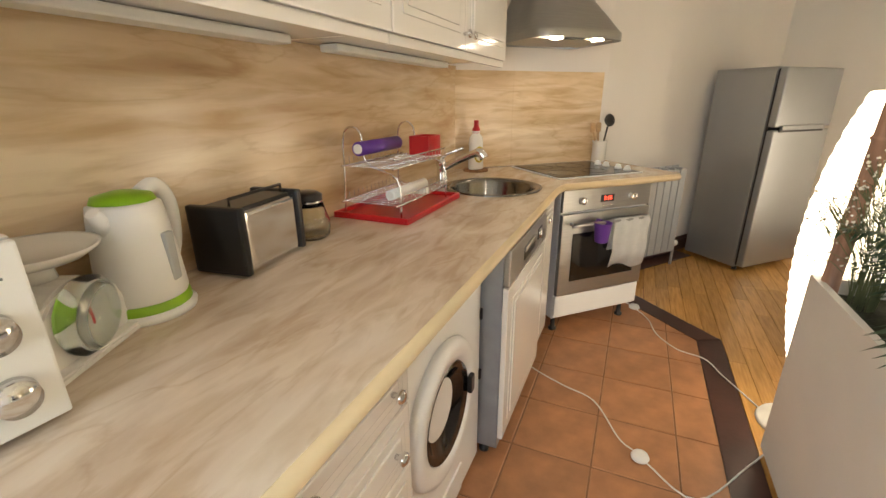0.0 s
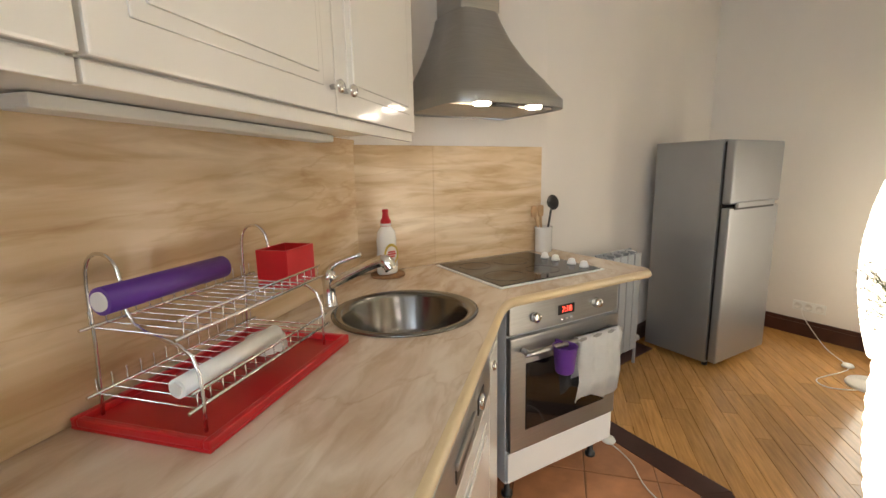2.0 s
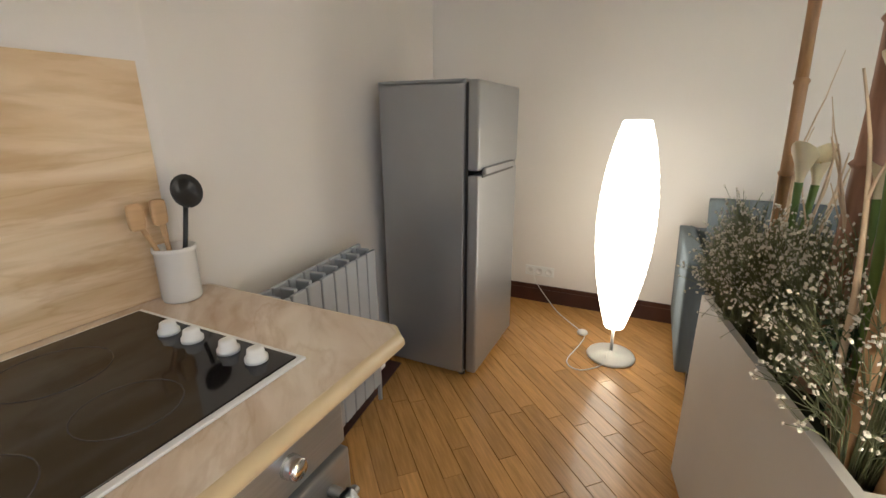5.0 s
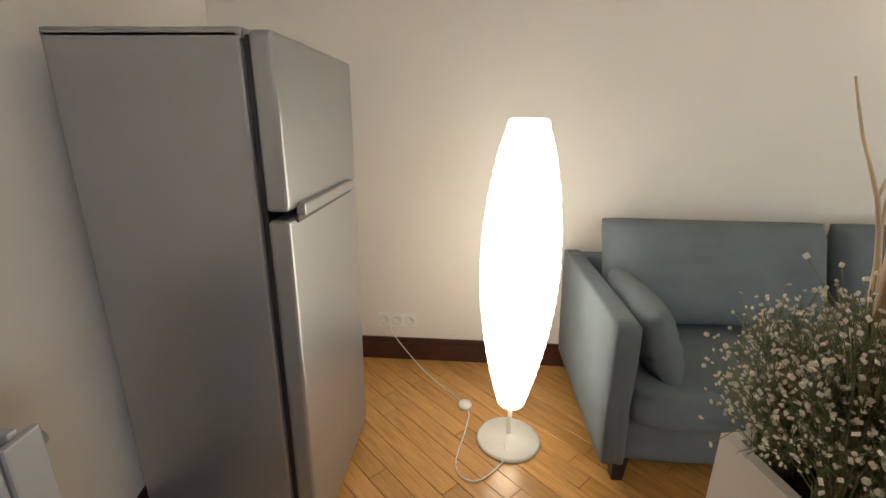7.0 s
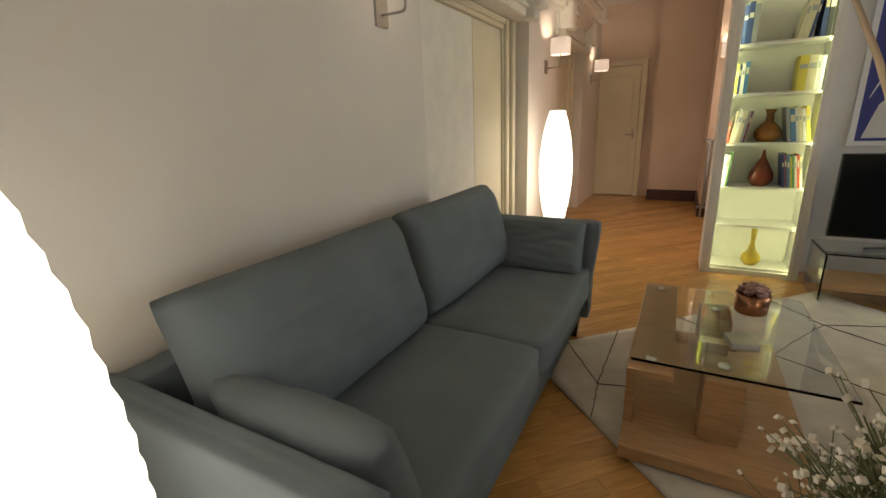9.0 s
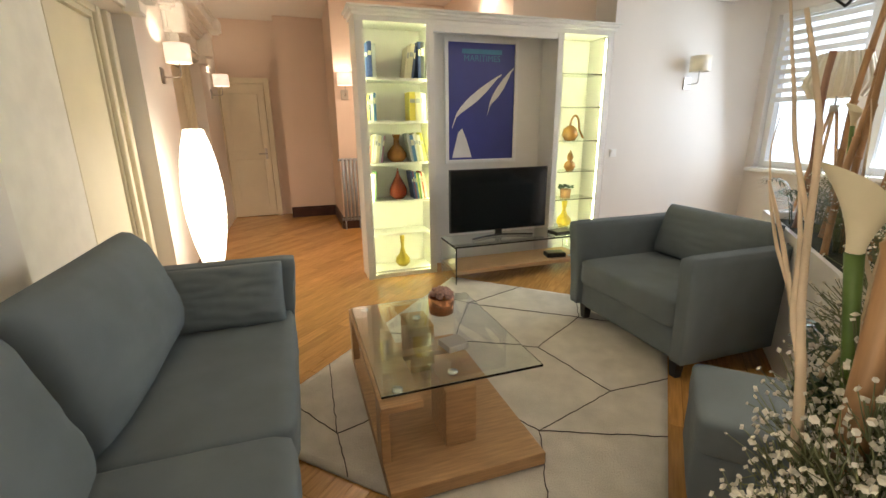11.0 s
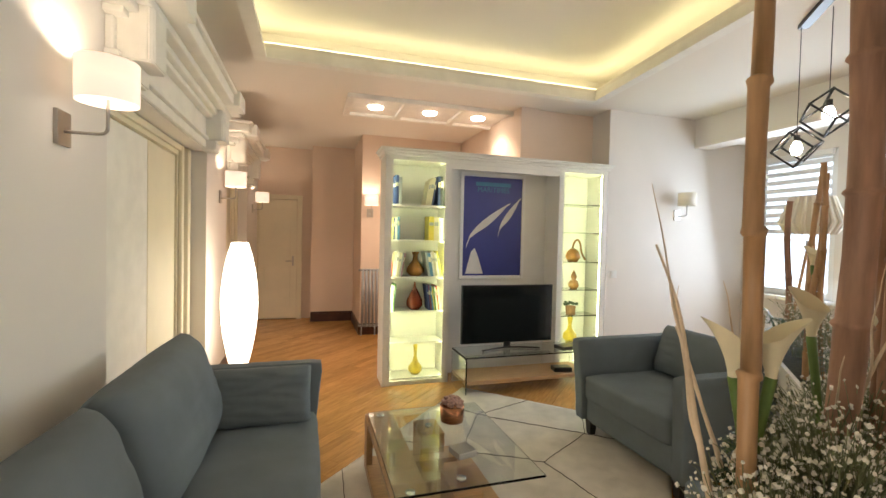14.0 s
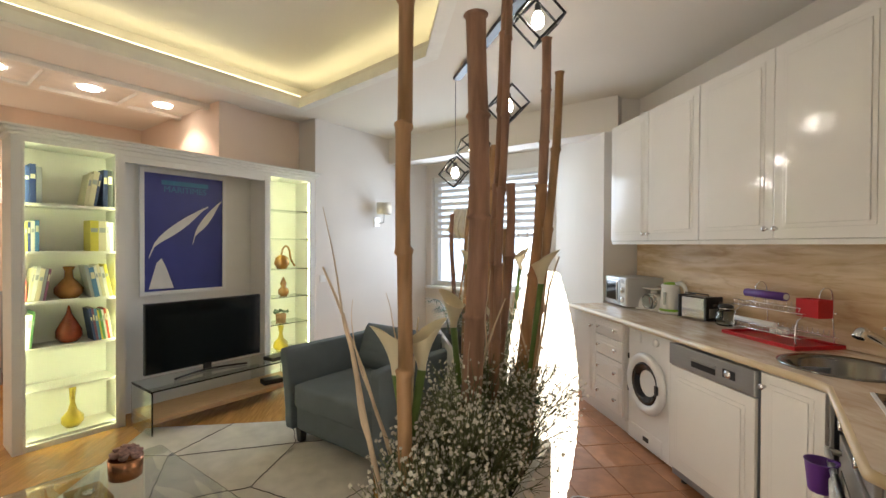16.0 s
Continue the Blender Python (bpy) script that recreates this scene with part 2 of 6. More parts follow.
def tube(points, radius, seg=10, bm=None, radii=None, smooth=2):
    """A round bar along points, rounded by Catmull-Rom."""
    pts = [Vector(p) for p in points]
    rr = list(radii) if radii else [radius] * len(pts)
    if smooth > 1 and len(pts) > 2:
        out, ro = [], []
        for i in range(len(pts) - 1):
            p0, p1, p2, p3 = pts[max(i - 1, 0)], pts[i], pts[i + 1], pts[min(i + 2, len(pts) - 1)]
            for k in range(smooth):
                u = k / smooth
                out.append(0.5 * ((2 * p1) + (p2 - p0) * u + (2 * p0 - 5 * p1 + 4 * p2 - p3) * u * u + (3 * p1 - p0 - 3 * p2 + p3) * u ** 3))
                ro.append(rr[i] * (1 - u) + rr[i + 1] * u)
        pts, rr = out + [pts[-1]], ro + [rr[-1]]
    own = bmesh.new()
    rings, side = [], None
    for i, p in enumerate(pts):
        way = (pts[min(i + 1, len(pts) - 1)] - pts[max(i - 1, 0)]).normalized()
        if side is None:
            side = way.orthogonal().normalized()
        side = (side - way * side.dot(way)).normalized()
        up = way.cross(side)
        rings.append([own.verts.new(p + rr[i] * (math.cos(2 * math.pi * k / seg) * side + math.sin(2 * math.pi * k / seg) * up)) for k in range(seg)])
    for a, b in zip(rings, rings[1:]):
        for k in range(seg):
            f = own.faces.new((a[k], a[(k + 1) % seg], b[(k + 1) % seg], b[k]))
            f.smooth = True
    own.faces.new(rings[0][::-1])
    own.faces.new(rings[-1])
    return merge(bm, own)


def cushion(x, y, z, sx, sy, sz, puff=0.5, bm=None, m=None, n=12, sharp=8):
    """A soft block: sides swell, corners are round and pulled in."""
    own = bmesh.new()
    bmesh.ops.create_cube(own, size=2)
    bmesh.ops.subdivide_edges(own, edges=own.edges[:], cuts=n - 1, use_grid_fill=True)
    for v in own.verts:
        p = v.co.copy()
        q = [math.copysign(abs(c) ** 1.0, c) for c in p]
        w = Vector(q)
        e = (abs(w.x) ** sharp + abs(w.y) ** sharp + abs(w.z) ** sharp) ** (1 / sharp)
        r = w / e if e else w
        swell = 1 + puff * 0.18 * ((1 - r.x ** 2) * (1 - r.y ** 2) + (1 - r.x ** 2) * (1 - r.z ** 2) + (1 - r.y ** 2) * (1 - r.z ** 2)) / 1.5
        wob = 1 + 0.012 * noise.noise(Vector((x + r.x * 3, y + r.y * 3, z + r.z * 3)))
        v.co = Vector((r.x * sx / 2, r.y * sy / 2, r.z * sz / 2)) * swell * wob
    for f in own.faces:
        f.smooth = True
    if m is not None:
        bmesh.ops.transform(own, matrix=m, verts=own.verts[:])
    bmesh.ops.translate(own, vec=(x, y, z), verts=own.verts[:])
    return merge(bm, own)


def part(name, bm, material, parent, label=""):
    me = bpy.data.meshes.new(name)
    bm.to_mesh(me)
    bm.free()
    me.materials.append(material)
    ob = new(name, me)
    ob.parent = parent
    if label:
        tagged(ob, label)
    return ob


def solid(name, bm, material, label="", category="", kind="structure", group=""):
    return tagged(part(name, bm, material, None), label, category, group, kind)


def thing(name, m, label, category, group=""):
    ob = new(name)
    ob.empty_display_size = 0.1
    ob.matrix_world = m
    return tagged(ob, label, category, group)


def mesh_thing(name, bm, material, m, label, category, group=""):
    ob = part(name, bm, material, None)
    ob.matrix_world = m
    return tagged(ob, label, category, group)


R2 = math.sqrt(2)


def kpose(s, d, z=0.0, turn=0.0):
    """Along the slanted kitchen wall: s from the corner, d out from the wall; fronts face -y."""
    return pose((-s + d) / R2, (-s - d) / R2, z, 0, 0, 45 + turn)


def kxy(s, d):
    return ((-s + d) / R2, (-s - d) / R2)


H = 2.85  # ceiling height

# ---- structure ----


def wall(name, p0, p1, thick, z0, z1, material, holes=(), label="", side=1):
    """A wall whose room face runs from p0 to p1; thickness to the left of that way (side=1). holes: (a0, a1, z0, z1)."""
    p0, p1 = Vector((*p0, 0)), Vector((*p1, 0))
    length = (p1 - p0).length
    bm = bmesh.new()
    cuts = sorted(holes)
    y0, y1 = (0, thick) if side > 0 else (-thick, 0)
    a = 0.0
    for h0, h1, hz0, hz1 in cuts:
        if h0 > a:
            box(a, h0, y0, y1, z0, z1, bm=bm)
        if hz0 > z0:
            box(h0, h1, y0, y1, z0, hz0, bm=bm)
        if hz1 < z1:
            box(h0, h1, y0, y1, hz1, z1, bm=bm)
        a = h1
    if a < length:
        box(a, length, y0, y1, z0, z1, bm=bm)
    ob = solid(name, bm, material, label or "painted plaster wall", "wall")
    ob.matrix_world = pose(p0.x, p0.y, 0, 0, 0, math.degrees(math.atan2(p1.y - p0.y, p1.x - p0.x)))
    return ob


XE = 3.42   # east wall face
XW = -2.5   # window wall face
corner = (-0.01, -0.01)
wall("wall_kitchen", kxy(2.70, -0.06), kxy(0.0, -0.06), 0.2, 0, H + 0.3, WALL, label="slanted off-white kitchen wall behind the worktop")
wall("wall_hob", (-0.30, 0.0), (1.04, 0.0), 0.2, 0, H + 0.3, WALL, label="off-white wall behind the hob")
wall("wall_radiator", (1.04, 0.0), (XE + 0.1, 0.46), 0.2, 0, H + 0.3, WALL, label="off-white wall behind the radiator and fridge")
wall("wall_east", (XE, 0.6), (XE, -9.0), 0.25, 0, H + 0.3, WALL, [(3.70, 5.55, 0, 2.08), (6.45, 7.95, 0, 2.08)], "long off-white wall with two doorways behind the sofa")
wall("wall_hall_end", (XE + 0.2, -8.62), (2.57, -8.62), 0.2, 0, H + 0.3, HALLPAINT, label="end wall of the hall with a white door")
for name, (x0, x1, y0, y1) in (("wall_hall_return", (2.40, 2.57, -8.615, -8.27)), ("wall_hall_pier", (1.60, 2.565, -8.45, -8.265)), ("wall_hall_side", (1.70, 1.90, -8.26, -7.16)), ("wall_hall_south", (0.43, 1.895, -7.35, -7.155)),
                               ("wall_hall_west", (0.22, 0.42, -7.35, -5.20)), ("wall_behind_bookcase", (-0.52, 0.215, -5.44, -5.245))):
    solid(name, box(x0, x1, y0, y1, 0, H - 0.002), HALLPAINT, "warm pinkish painted hall wall", "wall")
wall("wall_south", (-0.52, -4.94), (XW - 0.2, -4.94), 0.3, 0, H + 0.3, WALL, label="off-white wall between bookcase and window")
wall("wall_window", (XW, -4.94), (XW, -2.3), 0.25, 0, H + 0.3, WALL, [(0.10, 0.98, 0.85, 2.42), (1.08, 1.92, 0.85, 2.42)], "wall with two tall windows")
wall("wall_kitchen_pier", kxy(2.70, 0.30), kxy(2.70, -0.10), 0.6, 0, H + 0.3, WALL, label="off-white pier at the end of the worktop", side=1)
wall("wall_pier_side", kxy(4.0, 0.296), kxy(3.2, 0.296), 0.2, 0, H + 0.3, WALL)
# ceiling with its raised, lit middle
COVE = [(-0.17, -4.72), (2.99, -4.72), (2.99, -1.15), (1.70, -1.15), (0.02, -2.86)]


def ring_slab(outer, inner, z0, z1):
    bm = bmesh.new()
    a = [bm.verts.new((*p, z0)) for p in outer]
    b = [bm.verts.new((*p, z0)) for p in inner]
    ed = [bm.edges.new((q[i], q[(i + 1) % len(q)])) for q in (a, b) for i in range(len(q))]
    bmesh.ops.triangle_fill(bm, edges=ed, use_beauty=True)
    res = bmesh.ops.extrude_face_region(bm, geom=bm.faces[:])
    bmesh.ops.translate(bm, vec=(0, 0, z1 - z0), verts=[v for v in res["geom"] if isinstance(v, bmesh.types.BMVert)])
    bmesh.ops.recalc_face_normals(bm, faces=bm.faces[:])
    return bm


def grown(points, by):
    """The polygon moved outwards by a distance (points run anticlockwise)."""
    out, n = [], len(points)
    for i in range(n):
        p0, p1, p2 = [Vector(points[(i + k) % n]) for k in (-1, 0, 1)]
        e1, e2 = (p1 - p0).normalized(), (p2 - p1).normalized()
        n1, n2 = Vector((e1.y, -e1.x)), Vector((e2.y, -e2.x))
        mid = (n1 + n2).normalized()
        out.append(tuple(p1 + mid * by / max(0.3, mid.dot(n1))))
    return out


OUTER = [(-3.2, -9.2), (3.9, -9.2), (3.9, 1.0), (-3.2, 1.0)]
solid("ceiling", ring_slab(OUTER, COVE, H, H + 0.10), CEIL, "flat cream plaster ceiling round a raised tray", "ceiling")
solid("ceiling_tray", prism(grown(COVE, 0.35), H + 0.30, H + 0.38), CEIL, "raised middle of the ceiling washed by hidden light", "ceiling")
solid("tray_side", ring_slab(grown(COVE, 0.36), grown(COVE, 0.30), H + 0.10, H + 0.30), CEIL, "upright side of the ceiling tray", "ceiling")
solid("trim_tray", ring_slab(grown(COVE, 0.05), grown(COVE, -0.045), H - 0.035, H - 0.001), PLASTER, "white plaster moulding round the ceiling tray", "moulding")
solid("trim_tray_lip", ring_slab(grown(COVE, 0.0), grown(COVE, -0.025), H - 0.001, H + 0.055), PLASTER, "white lip hiding the light strip", "moulding")
led = thing("light_strip", pose(0, 0, 0), "warm yellow LED strip hidden in the ceiling tray", "light strip")
part("strip", ring_slab(grown(COVE, 0.10), grown(COVE, 0.05), H + 0.102, H + 0.125), COVEGLOW, led)
# beam before the window bay
solid("beam", box(-1.95, -1.70, -4.94, -2.0, 2.52, H, 0.004), WALL, "off-white beam in front of the window bay", "beam")
solid("ceiling_hall_drop", box(XW, -1.95, -4.94, -2.0, 2.62, 2.68), CEIL, "lower ceiling over the window bay", "ceiling")
# floors
solid("floor", prism(OUTER, -0.2, -0.012), SUBFLOOR, "floor under the oak boards and tiles", "floor")

# skirting, door and windows


def skirting(name, p0, p1, side=1, height=0.13):
    v0, v1 = Vector(p0), Vector(p1)
    length = (v1 - v0).length
    bm = box(0, length, 0, -0.018 * side, 0, height - 0.03) if side < 0 else box(0, length, -0.018, 0, 0, height - 0.03)
    box(0, length, *sorted((0, -0.011 * side)), height - 0.03, height, bm=bm)
    ob = solid(name, bm, DARKWOOD, "dark stained wooden skirting board", "skirting board")
    ob.matrix_world = pose(p0[0], p0[1], 0, 0, 0, math.degrees(math.atan2(v1.y - v0.y, v1.x - v0.x)))


skirting("baseboard_east", (XE, 0.46), (XE, -3.10))
skirting("baseboard_east_middle", (XE, -4.95), (XE, -5.85))
skirting("baseboard_radiator", (1.25, 0.04), (XE, 0.46))
skirting("baseboard_hall", (2.57, -8.262), (1.90, -8.262), height=0.16)
skirting("baseboard_hall_side", (1.90, -8.25), (1.90, -7.15), height=0.16)
skirting("baseboard_hall_south", (1.90, -7.15), (0.42, -7.15), height=0.16)
skirting("baseboard_south", (-0.55, -4.94), (XW, -4.94))


def panel_door(name, m, w, h, label, leaf=CREAM, knob=True):
    ob = thing(name, m, label, "door")
    tagged(ob, kind="structure")
    bm = box(0, w, -0.045, 0, 0.01, h, 0.004)
    for z0, z1 in ((0.15, h * 0.45), (h * 0.52, h - 0.14)):
        bm = box(0.1, w - 0.1, -0.052, -0.043, z0, z1, 0.006, bm)
    part("leaf", bm, leaf, ob)
    fr = box(-0.08, -0.005, -0.07, 0.02, 0, h + 0.08, 0.006)
    box(w + 0.005, w + 0.08, -0.07, 0.02, 0, h + 0.08, 0.006, fr)
    box(-0.005, w + 0.005, -0.07, 0.02, h + 0.005, h + 0.08, 0.006, fr)
    part("frame", fr, leaf, ob)
    if knob:
        bm = box(w - 0.075, w - 0.045, -0.062, -0.052, h * 0.45, h * 0.53, 0.003)
        tube([(w - 0.06, -0.06, h * 0.49), (w - 0.06, -0.1, h * 0.49), (w - 0.17, -0.1, h * 0.49)], 0.009, bm=bm)
        part("handle", bm, BRONZE, ob, "nickel lever handle")
    return ob


panel_door("door_1", pose(3.40, -8.60, 0, 0, 0, 180), 0.60, 1.98, "closed cream painted door with two panels at the hall's end")


def doorway(name, y0, y1, top):
    """Deep doorway in the east wall: plain leaf, moulded frame and a heavy plaster hood."""
    ob = thing(name, pose(XE, y0, 0, 0, 0, -90), "deep doorway with plain white leaves in moulded cream frame", "doorway")
    tagged(ob, kind="structure")
    w = y0 - y1
    part("lining", box(0.0, w, 0.21, 0.245, 0, top), PLASTER, ob, "pale panel closing the recess")
    mid = w * 0.55
    part("leaf", box(0.075, mid - 0.003, 0.165, 0.205, 0.01, top - 0.09, 0.004), PLASTER, ob, "plain white door leaf")
    part("leaf", box(mid + 0.003, w - 0.255, 0.165, 0.205, 0.01, top - 0.09, 0.004), CREAM, ob, "plain cream door leaf")
    for a, d in ((0.002, 1), (w - 0.252, 1)):
        wd = 0.07 if a < 0.1 else 0.25
        bm = box(a, a + wd, 0.15, 0.208, 0, top - 0.002, 0.004)
        if wd > 0.1:
            for k, (x0, x1, y) in enumerate(((0.02, 0.075, 0.118), (0.085, 0.125, 0.132), (0.14, 0.215, 0.105))):
                box(a + x0, a + x1, y, 0.152, 0, top - 0.004, 0.012, bm, 3)
        part("jamb", bm, CREAM, ob, "moulded cream door jamb")
    bm = box(0.075, w - 0.255, 0.14, 0.208, top - 0.085, top - 0.002, 0.005)
    box(0.075, w - 0.255, 0.118, 0.142, top - 0.055, top - 0.01, 0.008, bm)
    part("head", bm, CREAM, ob, "cream door head")
    bm = bmesh.new()
    for out, z0, z1, ends in ((0.03, 0.0, 0.06, 0.02), (0.055, 0.06, 0.085, 0.04), (0.035, 0.085, 0.23, 0.03), (0.08, 0.23, 0.26, 0.06), (0.115, 0.26, 0.30, 0.09), (0.165, 0.30, 0.345, 0.13), (0.235, 0.345, 0.43, 0.18), (0.26, 0.43, 0.455, 0.20)):
        box(-ends, w + ends, -out, 0.0, top + z0, top + z1, min(0.012, (z1 - z0) * 0.3), bm)
    part("cornice", bm, PLASTER, ob, "heavy white moulded plaster hood")
    for a in (0.0, w - 0.20):
        bm = prism([(a, 0.0), (a, -0.15), (a + 0.02, -0.17), (a + 0.18, -0.17), (a + 0.20, -0.15), (a + 0.20, 0.0)], top + 0.06, top + 0.30, 0.006)
        prism([(a + 0.015, 0.0), (a + 0.015, -0.10), (a + 0.185, -0.10), (a + 0.185, 0.0)], top - 0.02, top + 0.062, 0.008, bm)
        box(a - 0.03, a + 0.23, -0.285, 0.0, top + 0.34, top + 0.46, 0.012, bm)
        part("bracket", bm, PLASTER, ob, "scrolled plaster bracket")


doorway("door_2", -3.10, -4.95, 2.08)
doorway("door_3", -5.85, -7.35, 2.08)


def window(name, y0, y1):
    ob = thing(name, pose(XW, y0, 0, 0, 0, 90), "tall white window with half-open striped roller blind", "window")
    tagged(ob, kind="structure")
    w = y1 - y0
    fr = box(0, 0.06, 0.05, 0.11, 0.85, 2.42, 0.004)
    box(w - 0.06, w, 0.05, 0.11, 0.85, 2.42, 0.004, fr)
    box(0.06, w - 0.06, 0.05, 0.11, 0.85, 0.92, 0.004, fr)
    box(0.06, w - 0.06, 0.05, 0.11, 2.35, 2.42, 0.004, fr)
    part("window_frame", fr, WHITE, ob)
    p = part("pane", box(0.06, w - 0.06, 0.075, 0.083, 0.92, 2.35), PANE, ob)
    p.visible_shadow = False
    part("window_sill", box(-0.04, w + 0.04, -0.12, 0.05, 0.81, 0.85, 0.008), WHITE, ob)
    bl = part("blind", box(0.02, w - 0.02, 0.0, 0.03, 2.36, 2.42, 0.012), WHITE, ob, "white cassette roller blind")
    k = 0
    z = 2.33
    while z > 1.55:
        part("slat", box(0.03, w - 0.03, 0.010, 0.014, z - 0.052, z), BLIND, bl)
        z -= 0.092


window("window_1", -4.82, -3.98)
window("window_2", -3.84, -3.02)
solid("backdrop", box(-14, -13.9, -16, 10, -3, 9), mat("daylight_haze", (0.7, 0.78, 0.9), 0.9, var=0.1, scale=0.4, emit=(0.75, 0.87, 1.0), power=2.2), "bright hazy daylight outside the windows", "backdrop")

# ---- kitchen ----
TOP = 0.90
SINK = (-0.115, -0.595)


def slab_with_hole(outer, centre, r, z0, z1, m=None):
    hole = [(centre[0] + r * math.cos(2 * math.pi * k / 40), centre[1] + r * math.sin(2 * math.pi * k / 40)) for k in range(40)]
    return ring_slab(outer, hole, z0, z1)


def local45(p):
    return ((p[0] + p[1]) / R2, (p[1] - p[0]) / R2)


cw = [kxy(2.69, -0.055), kxy(0.06, -0.055), (0.02, -0.005), (1.05, -0.005), (1.07, -0.05), (1.07, -0.64), (1.045, -0.665), (0.27, -0.665), (0.22, -0.69), kxy(0.42, 0.635), kxy(2.69, 0.635)]
ctop = thing("countertop", pose(0, 0, 0, 0, 0, 45), "travertine patterned laminate worktop with a slanted corner", "worktop")
part("slab", slab_with_hole([local45(p) for p in cw], local45(SINK), 0.215, 0.862, TOP), COUNTER, ctop)
edge = [kxy(2.69, 0.635), kxy(0.42, 0.635), (0.22, -0.69), (0.27, -0.665), (1.045, -0.665), (1.07, -0.64), (1.07, -0.03)]
part("edging", tube([(*local45(p), 0.881) for p in edge], 0.0185, 10, smooth=1), mat("cream_edging", (0.60, 0.47, 0.28), 0.35, var=0.06, scale=5), ctop, "rounded cream edging")

bs = thing("backsplash", pose(0, 0, 0, 0, 0, 45), "travertine patterned panel behind the worktop", "splashback")
part("panel", box(-2.69, -0.045, 0.040, 0.058, 0.902, 1.49), SPLASH, bs)
bs = thing("backsplash", pose(0, 0, 0), "travertine patterned panel behind the hob", "splashback")
part("panel", box(-0.07, 0.3185, -0.012, -0.002, 0.902, 1.47), SPLASH, bs)
part("panel", box(0.3195, 1.0, -0.012, -0.002, 0.902, 1.47), SPLASH, bs)


def knob(parent, x, y, z, mat_=CHROME):
    ob = part("knob", turned([(0, 0), (0.006, 0), (0.006, 0.014), (0.014, 0.02), (0.015, 0.026), (0.009, 0.031), (0, 0.032)], 16), mat_, parent, "small chrome knob")
    ob.matrix_local = pose(x, y, z, 90)
    return ob


def front(parent, name, x, z, w, h, y, knobs=(), border=0.055):
    """A raised-panel cabinet front, w by h, facing -y."""
    d = part(name, box(0.0015, w - 0.0015, -0.020, 0, 0.0015, h - 0.0015, 0.004), GLOSS, parent)
    d.matrix_local = pose(x, y, z)
    if w > 2.6 * border and h > 2.6 * border:
        b = border
        part("moulding", box(b, w - b, -0.0235, -0.0195, b, h - b, 0.003), GLOSS, d)
        part("raised_panel", box(b + 0.022, w - b - 0.022, -0.028, -0.0232, b + 0.022, h - b - 0.022, 0.004), GLOSS, d)
    for kx, kz in knobs:
        knob(d, kx, -0.024, kz)
    return d


def upper_unit(s0, s1, lid=False):
    ob = thing("wall_cabinet", kpose(s1, -0.025, 1.482), "glossy white two-door wall cabinet with raised panels", "cabinet", "wall cabinets over the worktop")
    w = s1 - s0
    part("body", box(0.001, w - 0.001, -0.335, 0.03, 0.0, 1.02, 0.003), GLOSS, ob)
    part("pelmet", box(0.0, w, -0.345, -0.325, -0.028, -0.001, 0.003), GLOSS, ob)
    part("under_light", box(0.1, w - 0.1, -0.10, -0.03, -0.026, -0.002, 0.006), PLASTIC, ob, "long white under-cabinet light fitting, off")
    hw = w / 2
    front(ob, "door", 0, 0, hw, 1.02, -0.337, [(hw - 0.03, 0.055)])
    front(ob, "door", hw, 0, hw, 1.02, -0.337, [(0.03, 0.055)])


upper_unit(0.325, 1.415)
upper_unit(1.42, 2.51)


def base_unit(name, s0, s1, label, category, d=0.60):
    ob = thing(name, kpose(s1, 0.0, 0), label, category)
    return ob, s1 - s0, -d


ob, w, y = base_unit("drawer_unit", 1.865, 2.69, "white base cabinet with a door and drawers on knobs", "cabinet", 0.57)
part("body", box(0, w, y, -0.05, 0.12, 0.858, 0.003), GLOSS, ob)
part("plinth", box(0, w, y + 0.06, y + 0.08, 0.0, 0.118), GLOSS, ob)
z = 0.14
for h in (0.22, 0.19, 0.16, 0.14):
    front(ob, "drawer", w - 0.42, z, 0.415, h - 0.004, y - 0.001, [(0.08, h / 2), (0.335, h / 2)], 0.03)
    z += h
front(ob, "door", 0.005, 0.14, w - 0.43, 0.706, y - 0.001, [(w - 0.47, 0.62)])

# washing machine
ob, w, y = base_unit("washing_machine", 1.275, 1.855, "white front-loading washing machine with dark round door", "washing machine", 0.55)
wm = ob
part("body", box(0, w, y, -0.05, 0.02, 0.855, 0.008), WHITE, ob)
part("soap_drawer", box(0.03, 0.16, y - 0.008, y + 0.01, 0.745, 0.82, 0.006), WHITE, ob)
part("dial", turned([(0, 0), (0.028, 0), (0.028, 0.012), (0.024, 0.02), (0, 0.021)], 20), WHITE, ob).matrix_local = pose(0.33, y, 0.785, 90)
part("filter_flap", box(0.05, 0.40, y - 0.006, y + 0.01, 0.03, 0.14, 0.005), WHITE, ob)
part("flap_latch", box(0.20, 0.26, y - 0.012, y - 0.005, 0.07, 0.10, 0.003), BLACK, ob)
dr = part("door", turned([(0.205, 0.0), (0.215, 0.012), (0.205, 0.03), (0.185, 0.036), (0.150, 0.030), (0.146, 0.02)], 40), WHITE, ob, "white door ring")
dr.matrix_local = pose(0.235, y, 0.48, 90)
part("porthole", turned([(0.147, 0.022), (0.143, 0.030), (0.12, 0.020), (0.09, 0.0), (0.0, -0.006)], 40), HOBGLASS, dr, "dark bowl-shaped glass")
part("latch", box(0.135, 0.165, -0.03, 0.03, 0.030, 0.046, 0.005), BLACK, dr)
for z in (0.62, 0.38):
    part("hinge", box(0.569, 0.58, y - 0.008, y + 0.01, z - 0.02, z + 0.02, 0.002), BLACK, ob)
    part("hinge", box(0.0, 0.012, y - 0.008, y + 0.004, z - 0.02, z + 0.02, 0.002), BLACK, ob)

